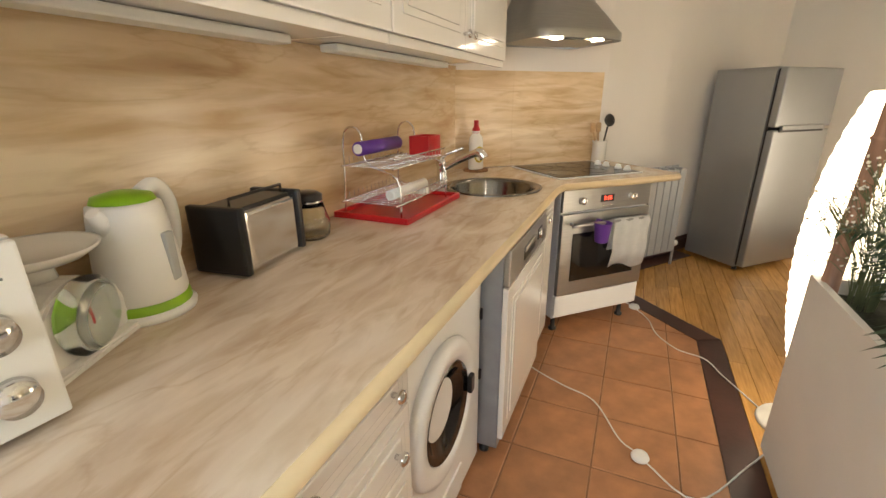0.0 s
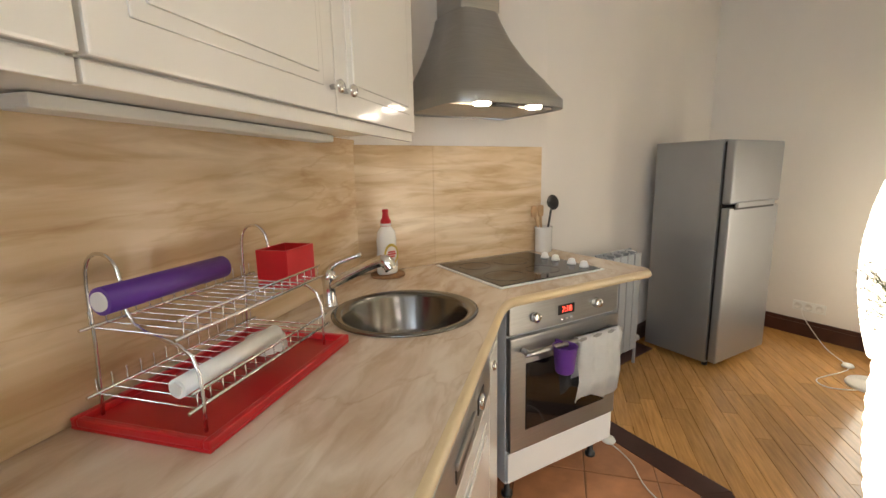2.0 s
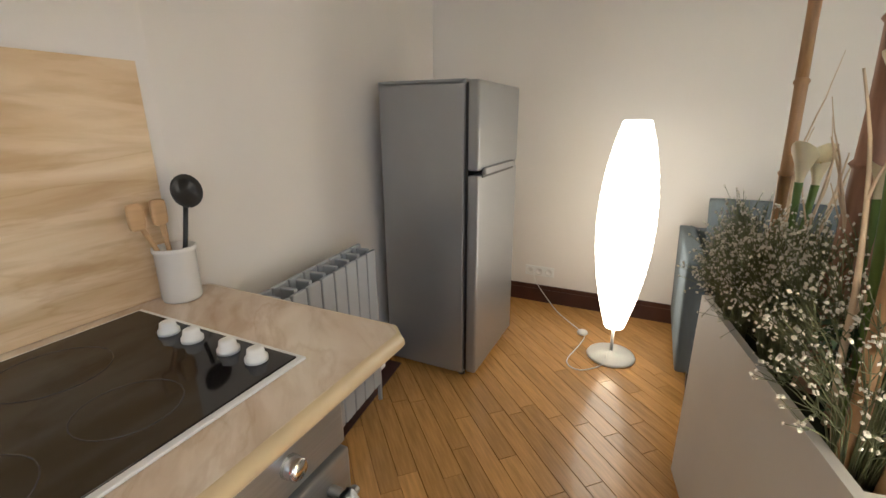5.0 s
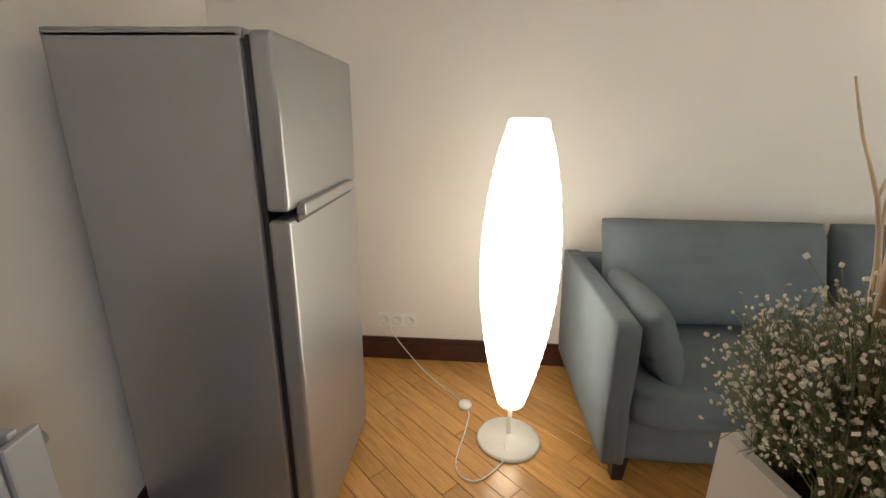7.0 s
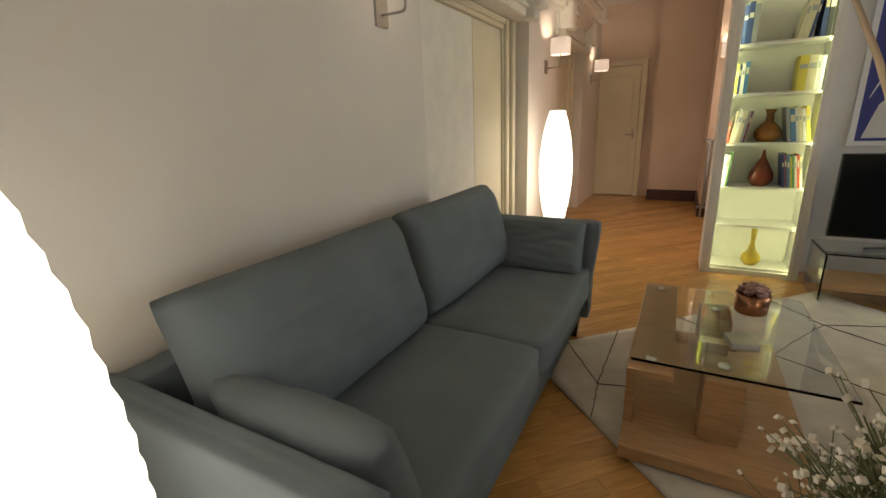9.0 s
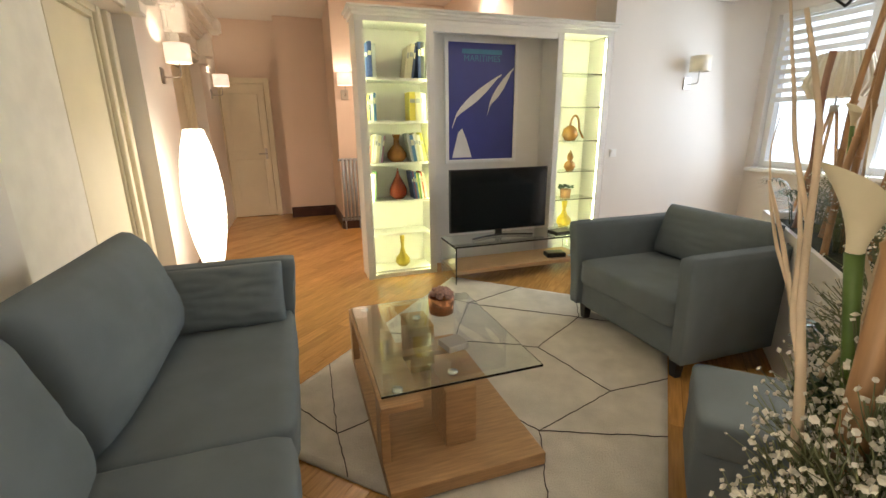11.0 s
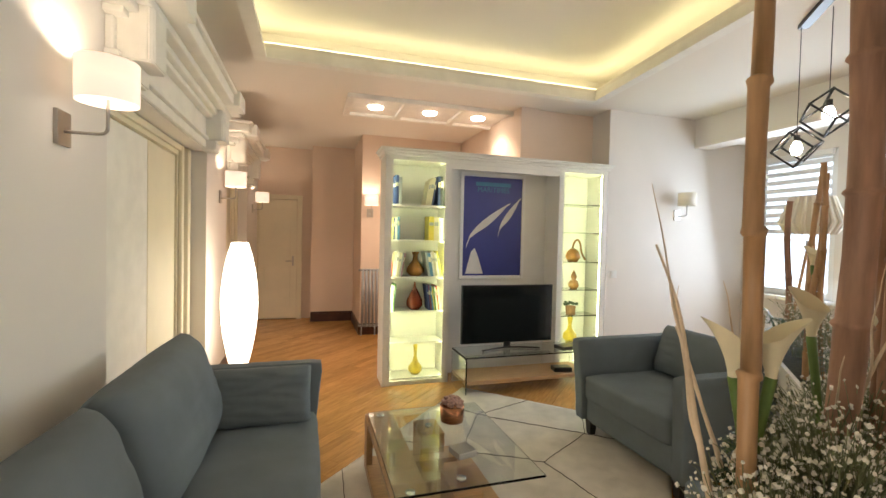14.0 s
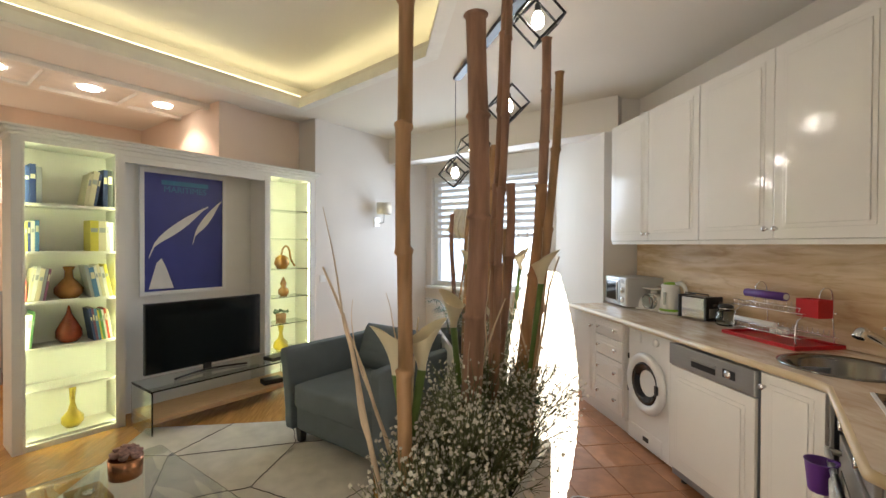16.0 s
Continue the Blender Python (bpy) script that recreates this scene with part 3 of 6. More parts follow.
# dishwasher stands a little proud
ob, w, y = base_unit("dishwasher", 0.65, 1.265, "dishwasher with steel control strip and white panel door", "dishwasher", 0.62)
part("body", box(0.004, w - 0.004, y, -0.06, 0.05, 0.85, 0.003), mat("galvanised", (0.33, 0.36, 0.40), 0.45, 0.6, 0.1, 12), ob)
cp = part("control_strip", box(0, w, y - 0.024, y - 0.001, 0.725, 0.852, 0.006), STEEL, ob, "brushed steel control strip")
part("handle_recess", box(0.19, 0.37, y - 0.027, y - 0.020, 0.755, 0.80, 0.004), BLACK, cp)
part("grip", box(0.185, 0.375, y - 0.033, y - 0.024, 0.79, 0.808, 0.004), STEEL, cp)
part("display", box(0.42, 0.50, y - 0.027, y - 0.02, 0.765, 0.81, 0.003), BLACK, cp)
part("dial", turned([(0, 0), (0.022, 0), (0.02, 0.014), (0, 0.015)], 20), CHROME, cp).matrix_local = pose(0.455, y - 0.02, 0.787, 90)
front(ob, "door", 0, 0.10, w, 0.62, y - 0.001)
for x in (0.04, w - 0.04):
    part("foot", turned([(0, 0), (0.02, 0), (0.02, 0.012), (0.01, 0.015), (0.01, 0.055), (0, 0.055)], 12), BLACK, ob).matrix_local = pose(x, y + 0.06, 0)

ob, w, y = base_unit("sink_cabinet", 0.335, 0.645, "narrow white cabinet door beside the dishwasher", "cabinet")
part("body", box(0, w, y, y + 0.018, 0.10, 0.858, 0.002), GLOSS, ob)
front(ob, "door", 0.004, 0.11, w - 0.008, 0.742, y - 0.001, [(0.03, 0.68)], 0.045)
for x in (0.03, w - 0.03):
    part("foot", turned([(0, 0), (0.022, 0), (0.022, 0.012), (0.012, 0.016), (0.012, 0.10), (0, 0.10)], 12), BLACK, ob).matrix_local = pose(x, y + 0.05, 0)

# oven unit under the hob
ob = thing("oven", pose(0.285, -0.03, 0), "built-in stainless steel oven in a white housing on feet", "oven")
w, y = 0.60, -0.585
part("housing", box(0, w, y, 0.0, 0.10, 0.858, 0.004), WHITE, ob, "white carcass")
part("base_drawer", box(0.0, w, y - 0.02, y - 0.001, 0.115, 0.245, 0.005), WHITE, ob, "plain white drawer")
pn = part("control_panel", box(0.0, w, y - 0.022, y - 0.001, 0.735, 0.855, 0.005), STEEL, ob)
part("display", box(0.245, 0.335, y - 0.0245, y - 0.02, 0.775, 0.815, 0.002), BLACK, pn)
for x in (0.12, 0.46):
    part("knob", turned([(0, 0), (0.021, 0), (0.019, 0.022), (0.016, 0.025), (0, 0.025)], 24), CHROME, pn).matrix_local = pose(x, y - 0.022, 0.793, 90)
for k in range(3):
    part("button", turned([(0, 0), (0.006, 0), (0.005, 0.005), (0, 0.005)], 10), CHROME, pn).matrix_local = pose(0.265 + 0.026 * k, y - 0.022, 0.755, 90)
dr = part("door", box(0.0, w, y - 0.03, y - 0.001, 0.252, 0.725, 0.006), STEEL, ob)
part("window_glass", box(0.075, w - 0.075, y - 0.0335, y - 0.028, 0.335, 0.615, 0.003), HOBGLASS, dr, "black door glass")
bar = tube([(0.06, y - 0.028, 0.672), (0.06, y - 0.062, 0.672), (0.075, y - 0.07, 0.672), (w - 0.075, y - 0.07, 0.672), (w - 0.06, y - 0.062, 0.672), (w - 0.06, y - 0.028, 0.672)], 0.011, 12)
part("handle", bar, STEEL, dr)
for x in (0.05, w - 0.05):
    part("foot", turned([(0, 0), (0.024, 0), (0.024, 0.014), (0.013, 0.018), (0.013, 0.10), (0, 0.10)], 12), BLACK, ob).matrix_local = pose(x, y + 0.05, 0)


def lettering(parent, text, m, size, material, name="lettering"):
    cu = bpy.data.curves.new(name, "FONT")
    cu.body, cu.size, cu.extrude, cu.align_x, cu.align_y = text, size, 0.0006, "CENTER", "CENTER"
    tmp = new(name, cu)
    dg = bpy.context.evaluated_depsgraph_get()
    me = bpy.data.meshes.new_from_object(tmp.evaluated_get(dg))
    bpy.data.objects.remove(tmp)
    me.materials.clear()
    me.materials.append(material)
    o = new(name, me)
    o.parent = parent
    o.matrix_local = m
    return o


REDLED = mat("red_led", (0.6, 0.02, 0.02), 0.5, emit=(1, 0.06, 0.03), power=4)
lettering(pn, "7:18", pose(0.29, y - 0.0255, 0.795, 90), 0.032, REDLED, "clock_digits")

# hob
ob = thing("hob", pose(0.30, -0.055, TOP + 0.001), "black ceramic hob with white frame and four knobs", "hob")
part("frame", box(0, 0.578, -0.51, 0, 0, 0.006, 0.002), WHITE, ob, "white rim")
part("plate", box(0.012, 0.566, -0.498, -0.012, 0.0055, 0.009, 0.001), HOBGLASS, ob, "black glass plate")
RING = mat("hob_print", (0.05, 0.045, 0.045), 0.2, var=0.1)
for x, yy, r in ((0.13, -0.37, 0.09), (0.13, -0.14, 0.075), (0.34, -0.37, 0.075), (0.34, -0.14, 0.09)):
    bm = tube([(x + r * math.cos(a * math.pi / 12), yy + r * math.sin(a * math.pi / 12), 0.0088) for a in range(25)], 0.0012, 4, smooth=1)
    part("heating_ring", bm, RING, ob, "thin printed ring")
for k in range(4):
    part("knob", turned([(0, 0), (0.021, 0), (0.021, 0.008), (0.017, 0.012), (0.015, 0.024), (0.010, 0.027), (0, 0.027)], 20), WHITE, ob).matrix_local = pose(0.525, -0.44 + 0.075 * k + (0.03 if k > 1 else 0), 0.009)

# sink and tap
ob = thing("sink", pose(*SINK, TOP), "round stainless steel sink let into the worktop", "sink")
part("bowl", turned([(0.238, 0.001), (0.240, 0.006), (0.225, 0.009), (0.208, 0.004), (0.198, -0.01), (0.185, -0.13), (0.165, -0.155), (0.04, -0.165), (0.035, -0.175), (0, -0.175)], 56), mat("sink_steel", (0.23, 0.225, 0.215), 0.17, 1.0, 0.06, 10, 0.06, 60), ob)
part("drain", turned([(0.0, -0.172), (0.03, -0.170), (0.034, -0.160), (0.040, -0.1635)], 24), CHROME, ob)
ob = thing("tap", pose(-0.31, -0.40, TOP, 0, 0, -40), "chrome single-lever mixer tap on the worktop", "tap")
part("base", turned([(0, 0), (0.028, 0), (0.028, 0.006), (0.023, 0.012), (0.022, 0.085), (0.026, 0.10), (0.024, 0.12), (0.012, 0.132), (0, 0.134)], 24), CHROME, ob)
part("spout", tube([(0.0, 0, 0.07), (0.07, 0, 0.11), (0.17, 0, 0.155), (0.205, 0, 0.16), (0.225, 0, 0.135)], 0.014, 14, radii=[0.019, 0.018, 0.018, 0.024, 0.023], smooth=4), CHROME, ob)
part("lever", tube([(0.0, 0, 0.125), (0.03, 0.01, 0.15), (0.11, 0.03, 0.178)], 0.008, 10, radii=[0.014, 0.009, 0.007], smooth=4), CHROME, ob)

# hood: square skirt rising to a chimney
ob = thing("cooker_hood", pose(0.455, -0.01, 1.60), "stainless steel chimney cooker hood with two lit spots", "cooker hood")
own = bmesh.new()
rings = []
for z, hw, dp, rnd in ((0.0, 0.285, 0.49, 0.5), (0.035, 0.285, 0.49, 0.5), (0.05, 0.275, 0.475, 0.5), (0.12, 0.245, 0.41, 0.6), (0.20, 0.195, 0.34, 0.6), (0.30, 0.145, 0.275, 0.6), (0.38, 0.115, 0.235, 0.6), (0.42, 0.105, 0.22, 0.7)):
    ring = []
    n = 24
    ring.append((-hw, 0.0))
    for k in range(n + 1):
        a = math.pi * k / n
        ca, sa = math.cos(a), math.sin(a)
        e = 0.42
        ring.append((-hw * math.copysign(abs(ca) ** e, ca), -dp * (0.70 + 0.30 * sa ** 0.9) if 0 < k < n else -dp * 0.70))
    ring.append((hw, 0.0))
    rings.append([own.verts.new((x, yv, z)) for x, yv in ring])
for a, b in zip(rings, rings[1:]):
    for k in range(len(a)):
        j = (k + 1) % len(a)
        f = own.faces.new((a[k], a[j], b[j], b[k]))
        f.smooth = True
bmesh.ops.recalc_face_normals(own, faces=own.faces[:])
part("skirt", own, STEEL, ob)
part("chimney", box(-0.10, 0.10, -0.21, 0, 0.415, 1.20, 0.012), STEEL, ob)
part("filter", box(-0.28, 0.28, -0.35, -0.02, 0.006, 0.018, 0.003), mat("filter_mesh", (0.38, 0.34, 0.28), 0.45, 0.8, 0.1, 20, 0.5, 260), ob, "metal grease filter")
part("switch", box(-0.06, 0.06, -0.39, -0.365, 0.002, 0.014, 0.004), BLACK, ob)
for x in (-0.13, 0.13):
    part("spot", turned([(0, 0.0), (0.028, 0.001), (0.034, 0.006), (0.034, 0.012)], 20), SPOTGLOW, ob, "lit spot lamp").matrix_local = pose(x, -0.40, -0.002)

# radiator
ob = thing("radiator", pose(1.15, -0.03, 0, 0, 0, 6), "silver-grey aluminium radiator under the wall", "radiator")
RADIATOR = mat("radiator_grey", (0.36, 0.38, 0.40), 0.45, 0.3, 0.06, 5)
for k in range(8):
    x = 0.03 + 0.08 * k
    bm = box(x + 0.004, x + 0.076, -0.115, -0.10, 0.14, 0.80, 0.006)
    box(x + 0.03, x + 0.05, -0.10, -0.03, 0.14, 0.81, 0.004, bm)
    box(x + 0.004, x + 0.076, -0.045, -0.03, 0.16, 0.82, 0.005, bm)
    box(x + 0.010, x + 0.070, -0.10, -0.045, 0.745, 0.762, 0.004, bm)
    part("section", bm, RADIATOR, ob)
for z in (0.18, 0.74):
    part("header", tube([(0.0, -0.07, z), (0.70, -0.07, z)], 0.018, 12), RADIATOR, ob)
part("pipe", tube([(0.69, -0.07, 0.18), (0.72, -0.07, 0.16), (0.72, -0.07, 0.0)], 0.011, 10, smooth=3), RADIATOR, ob)
part("valve", turned([(0, 0), (0.02, 0), (0.022, 0.05), (0.012, 0.06), (0, 0.06)], 14), PLASTIC, ob).matrix_local = pose(0.70, -0.07, 0.18, 0, 90)

# fridge
ob = thing("fridge", pose(2.21, 0.13, 0), "silver two-door fridge freezer standing free", "fridge")
part("body", box(0.0, 0.62, -0.455, 0.0, 0.03, 1.505, 0.008), FRIDGE, ob)
part("top_cap", box(0.0, 0.62, -0.46, 0.0, 1.4855, 1.51, 0.006), FRIDGE, ob)
part("gasket", box(0.012, 0.608, -0.470, -0.456, 0.05, 1.495), BLACK, ob, "dark door seal")
d1 = part("freezer_door", box(0.0, 0.62, -0.525, -0.471, 1.105, 1.505, 0.014, seg=3), FRIDGE, ob)
d2 = part("fridge_door", box(0.0, 0.62, -0.525, -0.471, 0.045, 1.085, 0.014, seg=3), FRIDGE, ob)
part("handle", box(0.06, 0.52, -0.545, -0.52, 1.086, 1.118, 0.006), FRIDGE, d1, "flat metal grip")
part("handle_slot", box(0.05, 0.54, -0.529, -0.515, 1.07, 1.09, 0.003), BLACK, d2)
for x in (0.05, 0.57):
    part("foot", turned([(0, 0), (0.018, 0), (0.018, 0.032), (0, 0.032)], 10), BLACK, ob).matrix_local = pose(x, -0.43, 0)


def floor_lamp(x, y, turn, label, group="paper floor lamps"):
    ob = thing("floor_lamp", pose(x, y, 0, 0, 0, turn), label, "floor lamp", group)
    part("base", turned([(0, 0), (0.132, 0), (0.135, 0.006), (0.128, 0.018), (0.02, 0.024), (0.012, 0.04), (0, 0.04)], 40), WHITE, ob, "round white base")
    part("pole", tube([(0, 0, 0.03), (0, 0, 0.21)], 0.009, 10), WHITE, ob)
    prof = [(0.052, 0.19), (0.072, 0.26), (0.098, 0.36), (0.125, 0.50), (0.143, 0.64), (0.150, 0.78), (0.146, 0.92), (0.128, 1.08), (0.100, 1.22), (0.068, 1.325)]
    fine = []
    for (r0, z0), (r1, z1) in zip(prof, prof[1:]):
        for k in range(6):
            u = k / 6
            fine.append((r0 + (r1 - r0) * u + 0.0022 * (1 if k % 2 else -1), z0 + (z1 - z0) * u))
    fine += [prof[-1], (0.055, 1.330), (0.055, 1.322)]
    part("shade", turned([(0.045, 0.195)] + fine, 40), SHADEGLOW, ob, "glowing ribbed white paper shade")
    return ob


floor_lamp(2.79, -1.02, 0, "tall glowing white paper floor lamp beside the sofa")
floor_lamp(3.17, -5.02, 0, "tall glowing white paper floor lamp between the doorways")
floor_lamp(0.79, -1.64, 0, "tall glowing white paper floor lamp between the planters")

# ---- living room ----


def pillow(w, h, t, m, seed=1, n=26, crease=0.006):
    """A stuffed cover: full in the middle, thin at the seam, corners drawn out, soft creases."""
    own = bmesh.new()
    sides = []
    for sgn in (-1, 1):
        grid = []
        for i in range(n + 1):
            col = []
            for j in range(n + 1):
                u, v = 2 * i / n - 1, 2 * j / n - 1
                full = max(0.0, (1 - abs(u) ** 3.4) * (1 - abs(v) ** 3.4)) ** 0.40
                px = u * w / 2 * (1 - 0.03 * (1 - v * v) - 0.02 * abs(u * v) ** 6)
                pz = v * h / 2 * (1 - 0.02 * (1 - u * u) - 0.03 * abs(u * v) ** 6)
                wr = crease * noise.noise(Vector((u * 2.2 + seed, v * 6.5, seed * 1.7))) + 0.5 * crease * noise.noise(Vector((u * 9.0, v * 3.0 + seed, 4.0)))
                col.append(own.verts.new((px, sgn * (t / 2) * full + wr * min(1, full * 1.5), pz)))
            grid.append(col)
        sides.append(grid)
        for i in range(n):
            for j in range(n):
                q = (grid[i][j], grid[i + 1][j], grid[i + 1][j + 1], grid[i][j + 1])
                own.faces.new(q if sgn < 0 else q[::-1]).smooth = True
    bmesh.ops.remove_doubles(own, verts=own.verts[:], dist=0.0006)
    bmesh.ops.recalc_face_normals(own, faces=own.faces[:])
    bmesh.ops.transform(own, matrix=m, verts=own.verts[:])
    return own


def sofa(name, m, length, depth, seats, label, category, pillows=(), tall=0.48, thick=0.27, lean=18):
    """Upholstered seat; front to -y, x along its length."""
    ob = thing(name, m, label, category)
    a = 0.085
    part("base", cushion(length / 2, -depth / 2 + 0.02, 0.20, length - 0.03, depth - 0.05, 0.19, 0.0, n=10, sharp=40), SOFA, ob)
    part("back", cushion(length / 2, -0.06, 0.40, length - 0.02, 0.10, 0.58, 0.0, n=10, sharp=30), SOFA, ob)
    for x in (a / 2, length - a / 2):
        own = cushion(0, 0, 0, a, depth, 0.58, 0.0, n=12, sharp=34)
        for v in own.verts:
            t = (v.co.y + depth / 2) / depth
            v.co.y -= max(0, (v.co.z + 0.05)) * 0.10 * (1 - t)
            v.co.x += math.copysign(0.02, x - length / 2) * (v.co.z + 0.29) / 0.58
        bmesh.ops.translate(own, vec=(x, -depth / 2, 0.405), verts=own.verts[:])
        part("arm", own, SOFA, ob)
    w = (length - 2 * a) / seats
    for k in range(seats):
        x = a + w * (k + 0.5)
        part("seat_cushion", cushion(x, -depth / 2 - 0.06, 0.365, w - 0.004, depth - 0.11, 0.165, 0.16, sharp=16), SOFA, ob)
        part("back_cushion", pillow(w - 0.01, tall, thick, pose(x, -0.255, 0.435 + tall / 2, -lean), seed=k + 2.0), SOFA, ob, "plump grey back cushion")
    for x, y, z, sx, sz, m2 in pillows:
        part("pillow", pillow(sx, sz, 0.15, pose(x, y, z) @ m2, seed=x + 5, crease=0.010), SOFA, ob, "small creased grey pillow leaning on the arm")
    for x in (0.09, length - 0.09):
        for y in (-0.09, -depth + 0.08):
            bm = bmesh.new()
            box(x - 0.03, x + 0.03, y - 0.03, y + 0.03, 0, 0.115, 0.004, bm)
            for v in bm.verts:
                if v.co.z < 0.05:
                    v.co.x = x + (v.co.x - x) * 0.7
                    v.co.y = y + (v.co.y - y) * 0.7
            part("leg", bm, BLACK, ob, "dark tapered wooden leg")
    return ob


sofa("sofa", pose(XE - 0.03, -1.33, 0, 0, 0, -90), 2.15, 0.845, 2, "long grey fabric two-seat sofa with loose cushions by the wall", "sofa",
     [(0.185, -0.56, 0.57, 0.52, 0.30, pose(0, 0, 0, 0, 0, 90) @ pose(0, 0, 0, -20)), (1.965, -0.56, 0.57, 0.52, 0.30, pose(0, 0, 0, 0, 0, -90) @ pose(0, 0, 0, -20))])
sofa("armchair", pose(-0.23, -3.66, 0, 0, 0, 90), 0.97, 0.93, 1, "boxy grey fabric armchair on the pale rug", "armchair", tall=0.36, thick=0.20)

# footstool before the planters
ob = thing("footstool", kpose(0.89, 1.99, 0), "square grey fabric footstool standing beside the rug", "footstool")
part("body", cushion(0.2, -0.205, 0.205, 0.40, 0.41, 0.20, 0.0, n=8, sharp=30), SOFA, ob)
part("cushion", cushion(0.2, -0.205, 0.365, 0.405, 0.415, 0.125, 0.12, sharp=14), SOFA, ob, "padded grey fabric top")
for x in (0.05, 0.35):
    for y in (-0.055, -0.355):
        part("leg", turned([(0, 0), (0.017, 0), (0.024, 0.115), (0, 0.115)], 12), BLACK, ob).matrix_local = pose(x, y, 0)

# rug, laid slantwise
RS0, RS1, RD0, RD1 = 0.17, 2.47, 2.44, 4.18
ob = thing("rug", pose(0, 0, 0, 0, 0, 45), "thick off-white wool rug with thin dark angular lines", "rug")
bm = bmesh.new()
nx, ny = 60, 45
vv = [[bm.verts.new((-RS1 + (RS1 - RS0) * i / nx, -RD1 + (RD1 - RD0) * j / ny, 0.014 + 0.0025 * noise.noise(Vector((i * 0.6, j * 0.6, 0))))) for j in range(ny + 1)] for i in range(nx + 1)]
for i in range(nx):
    for j in range(ny):
        bm.faces.new((vv[i][j], vv[i + 1][j], vv[i + 1][j + 1], vv[i][j + 1])).smooth = True
rim = [e for e in bm.edges if e.is_boundary]
ext = bmesh.ops.extrude_edge_only(bm, edges=rim)
for v in ext["geom"]:
    if isinstance(v, bmesh.types.BMVert):
        v.co.z = 0.0015
bmesh.ops.recalc_face_normals(bm, faces=bm.faces[:])
part("surface", bm, RUG, ob)
rnd = random.Random(5)


def rug_line(pts):
    out = []
    for (a, b), (c, d) in zip(pts, pts[1:]):
        n = max(2, int(math.hypot(c - a, d - b) / 0.03))
        for k in range(n):
            u = k / n
            out.append((-(a + (c - a) * u) + rnd.uniform(-0.004, 0.004), -(b + (d - b) * u) + rnd.uniform(-0.004, 0.004), 0.0175))
    out.append((-pts[-1][0], -pts[-1][1], 0.0175))
    part("line", tube(out, 0.0024, 5, smooth=1), RUGLINE, ob, "thin dark woven line")


for pts in ([(0.17, 2.75), (0.75, 2.95), (0.95, 2.44)], [(0.75, 2.95), (0.9, 3.45), (0.35, 3.75), (0.17, 3.55)], [(0.35, 3.75), (0.45, 4.18)], [(0.9, 3.45), (1.35, 3.65), (1.5, 3.15), (1.2, 2.7), (0.75, 2.95)],
            [(1.2, 2.7), (1.45, 2.44)], [(1.5, 3.15), (2.05, 3.0), (2.1, 2.44)], [(1.35, 3.65), (1.25, 4.18)], [(1.35, 3.65), (1.95, 3.8), (2.05, 3.0)], [(1.95, 3.8), (2.0, 4.18)], [(1.95, 3.8), (2.47, 3.55)], [(2.05, 3.0), (2.47, 3.1)], [(0.35, 3.75), (0.8, 4.18)]):
    rug_line(pts)

# coffee table
ob = thing("coffee_table", pose(1.60, -2.43, 0.018), "low oak coffee table with a thick clear glass top", "coffee table")
part("base_board", box(0.04, 0.66, -1.08, 0.0, 0.005, 0.06, 0.004), OAKLIGHT, ob)
part("upright", box(0.27, 0.40, -0.36, -0.16, 0.06, 0.315, 0.004), OAKLIGHT, ob, "oak block upright")
part("upright", box(0.27, 0.40, -0.92, -0.72, 0.06, 0.315, 0.004), OAKLIGHT, ob, "oak block upright")
part("side_shelf", box(0.50, 0.66, -1.08, -0.12, 0.295, 0.322, 0.003), OAKLIGHT, ob)
part("side_panel", box(0.625, 0.66, -1.08, -0.98, 0.06, 0.295, 0.003), OAKLIGHT, ob)
part("side_panel", box(0.625, 0.66, -0.25, -0.15, 0.06, 0.295, 0.003), OAKLIGHT, ob)
part("cross_rail", box(0.27, 0.625, -0.56, -0.50, 0.27, 0.295, 0.003), OAKLIGHT, ob)
for x, y in ((0.335, -0.26), (0.335, -0.82), (0.58, -0.2), (0.58, -1.0)):
    part("fixing", turned([(0, 0), (0.022, 0), (0.022, 0.012), (0, 0.012)], 16), CHROME, ob).matrix_local = pose(x, y, 0.3225 if x > 0.4 else 0.3155)
part("glass_top", box(-0.03, 0.65, -1.04, -0.16, 0.335, 0.346, 0.003), GLASS, ob, "clear glass top with green edge")
TT = 0.018 + 0.347
ob = thing("flower_pot", pose(1.80, -3.24, TT), "copper coloured pot of dried flowers on the glass", "flower pot")
part("pot", turned([(0, 0), (0.062, 0), (0.066, 0.004), (0.070, 0.09), (0.064, 0.092), (0.060, 0.07), (0, 0.07)], 24), COPPER, ob)
for k in range(16):
    a, r = k * 2.4, 0.055 * math.sqrt(k / 16)
    part("bloom", turned([(0, 0), (0.014, 0.006), (0.024, 0.018), (0.020, 0.026), (0.008, 0.022), (0, 0.020)], 8), FLOWERS, ob).matrix_local = pose(r * math.cos(a), r * math.sin(a), 0.085 + 0.03 * (1 - k / 16), 25 * math.sin(a), 25 * math.cos(a), k * 40)
ob = mesh_thing("coaster_stack", box(-0.05, 0.05, -0.05, 0.05, 0, 0.03, 0.004), STEEL, pose(1.87, -2.86, TT, 0, 0, 12), "small stack of grey metal coasters on the table", "coasters")

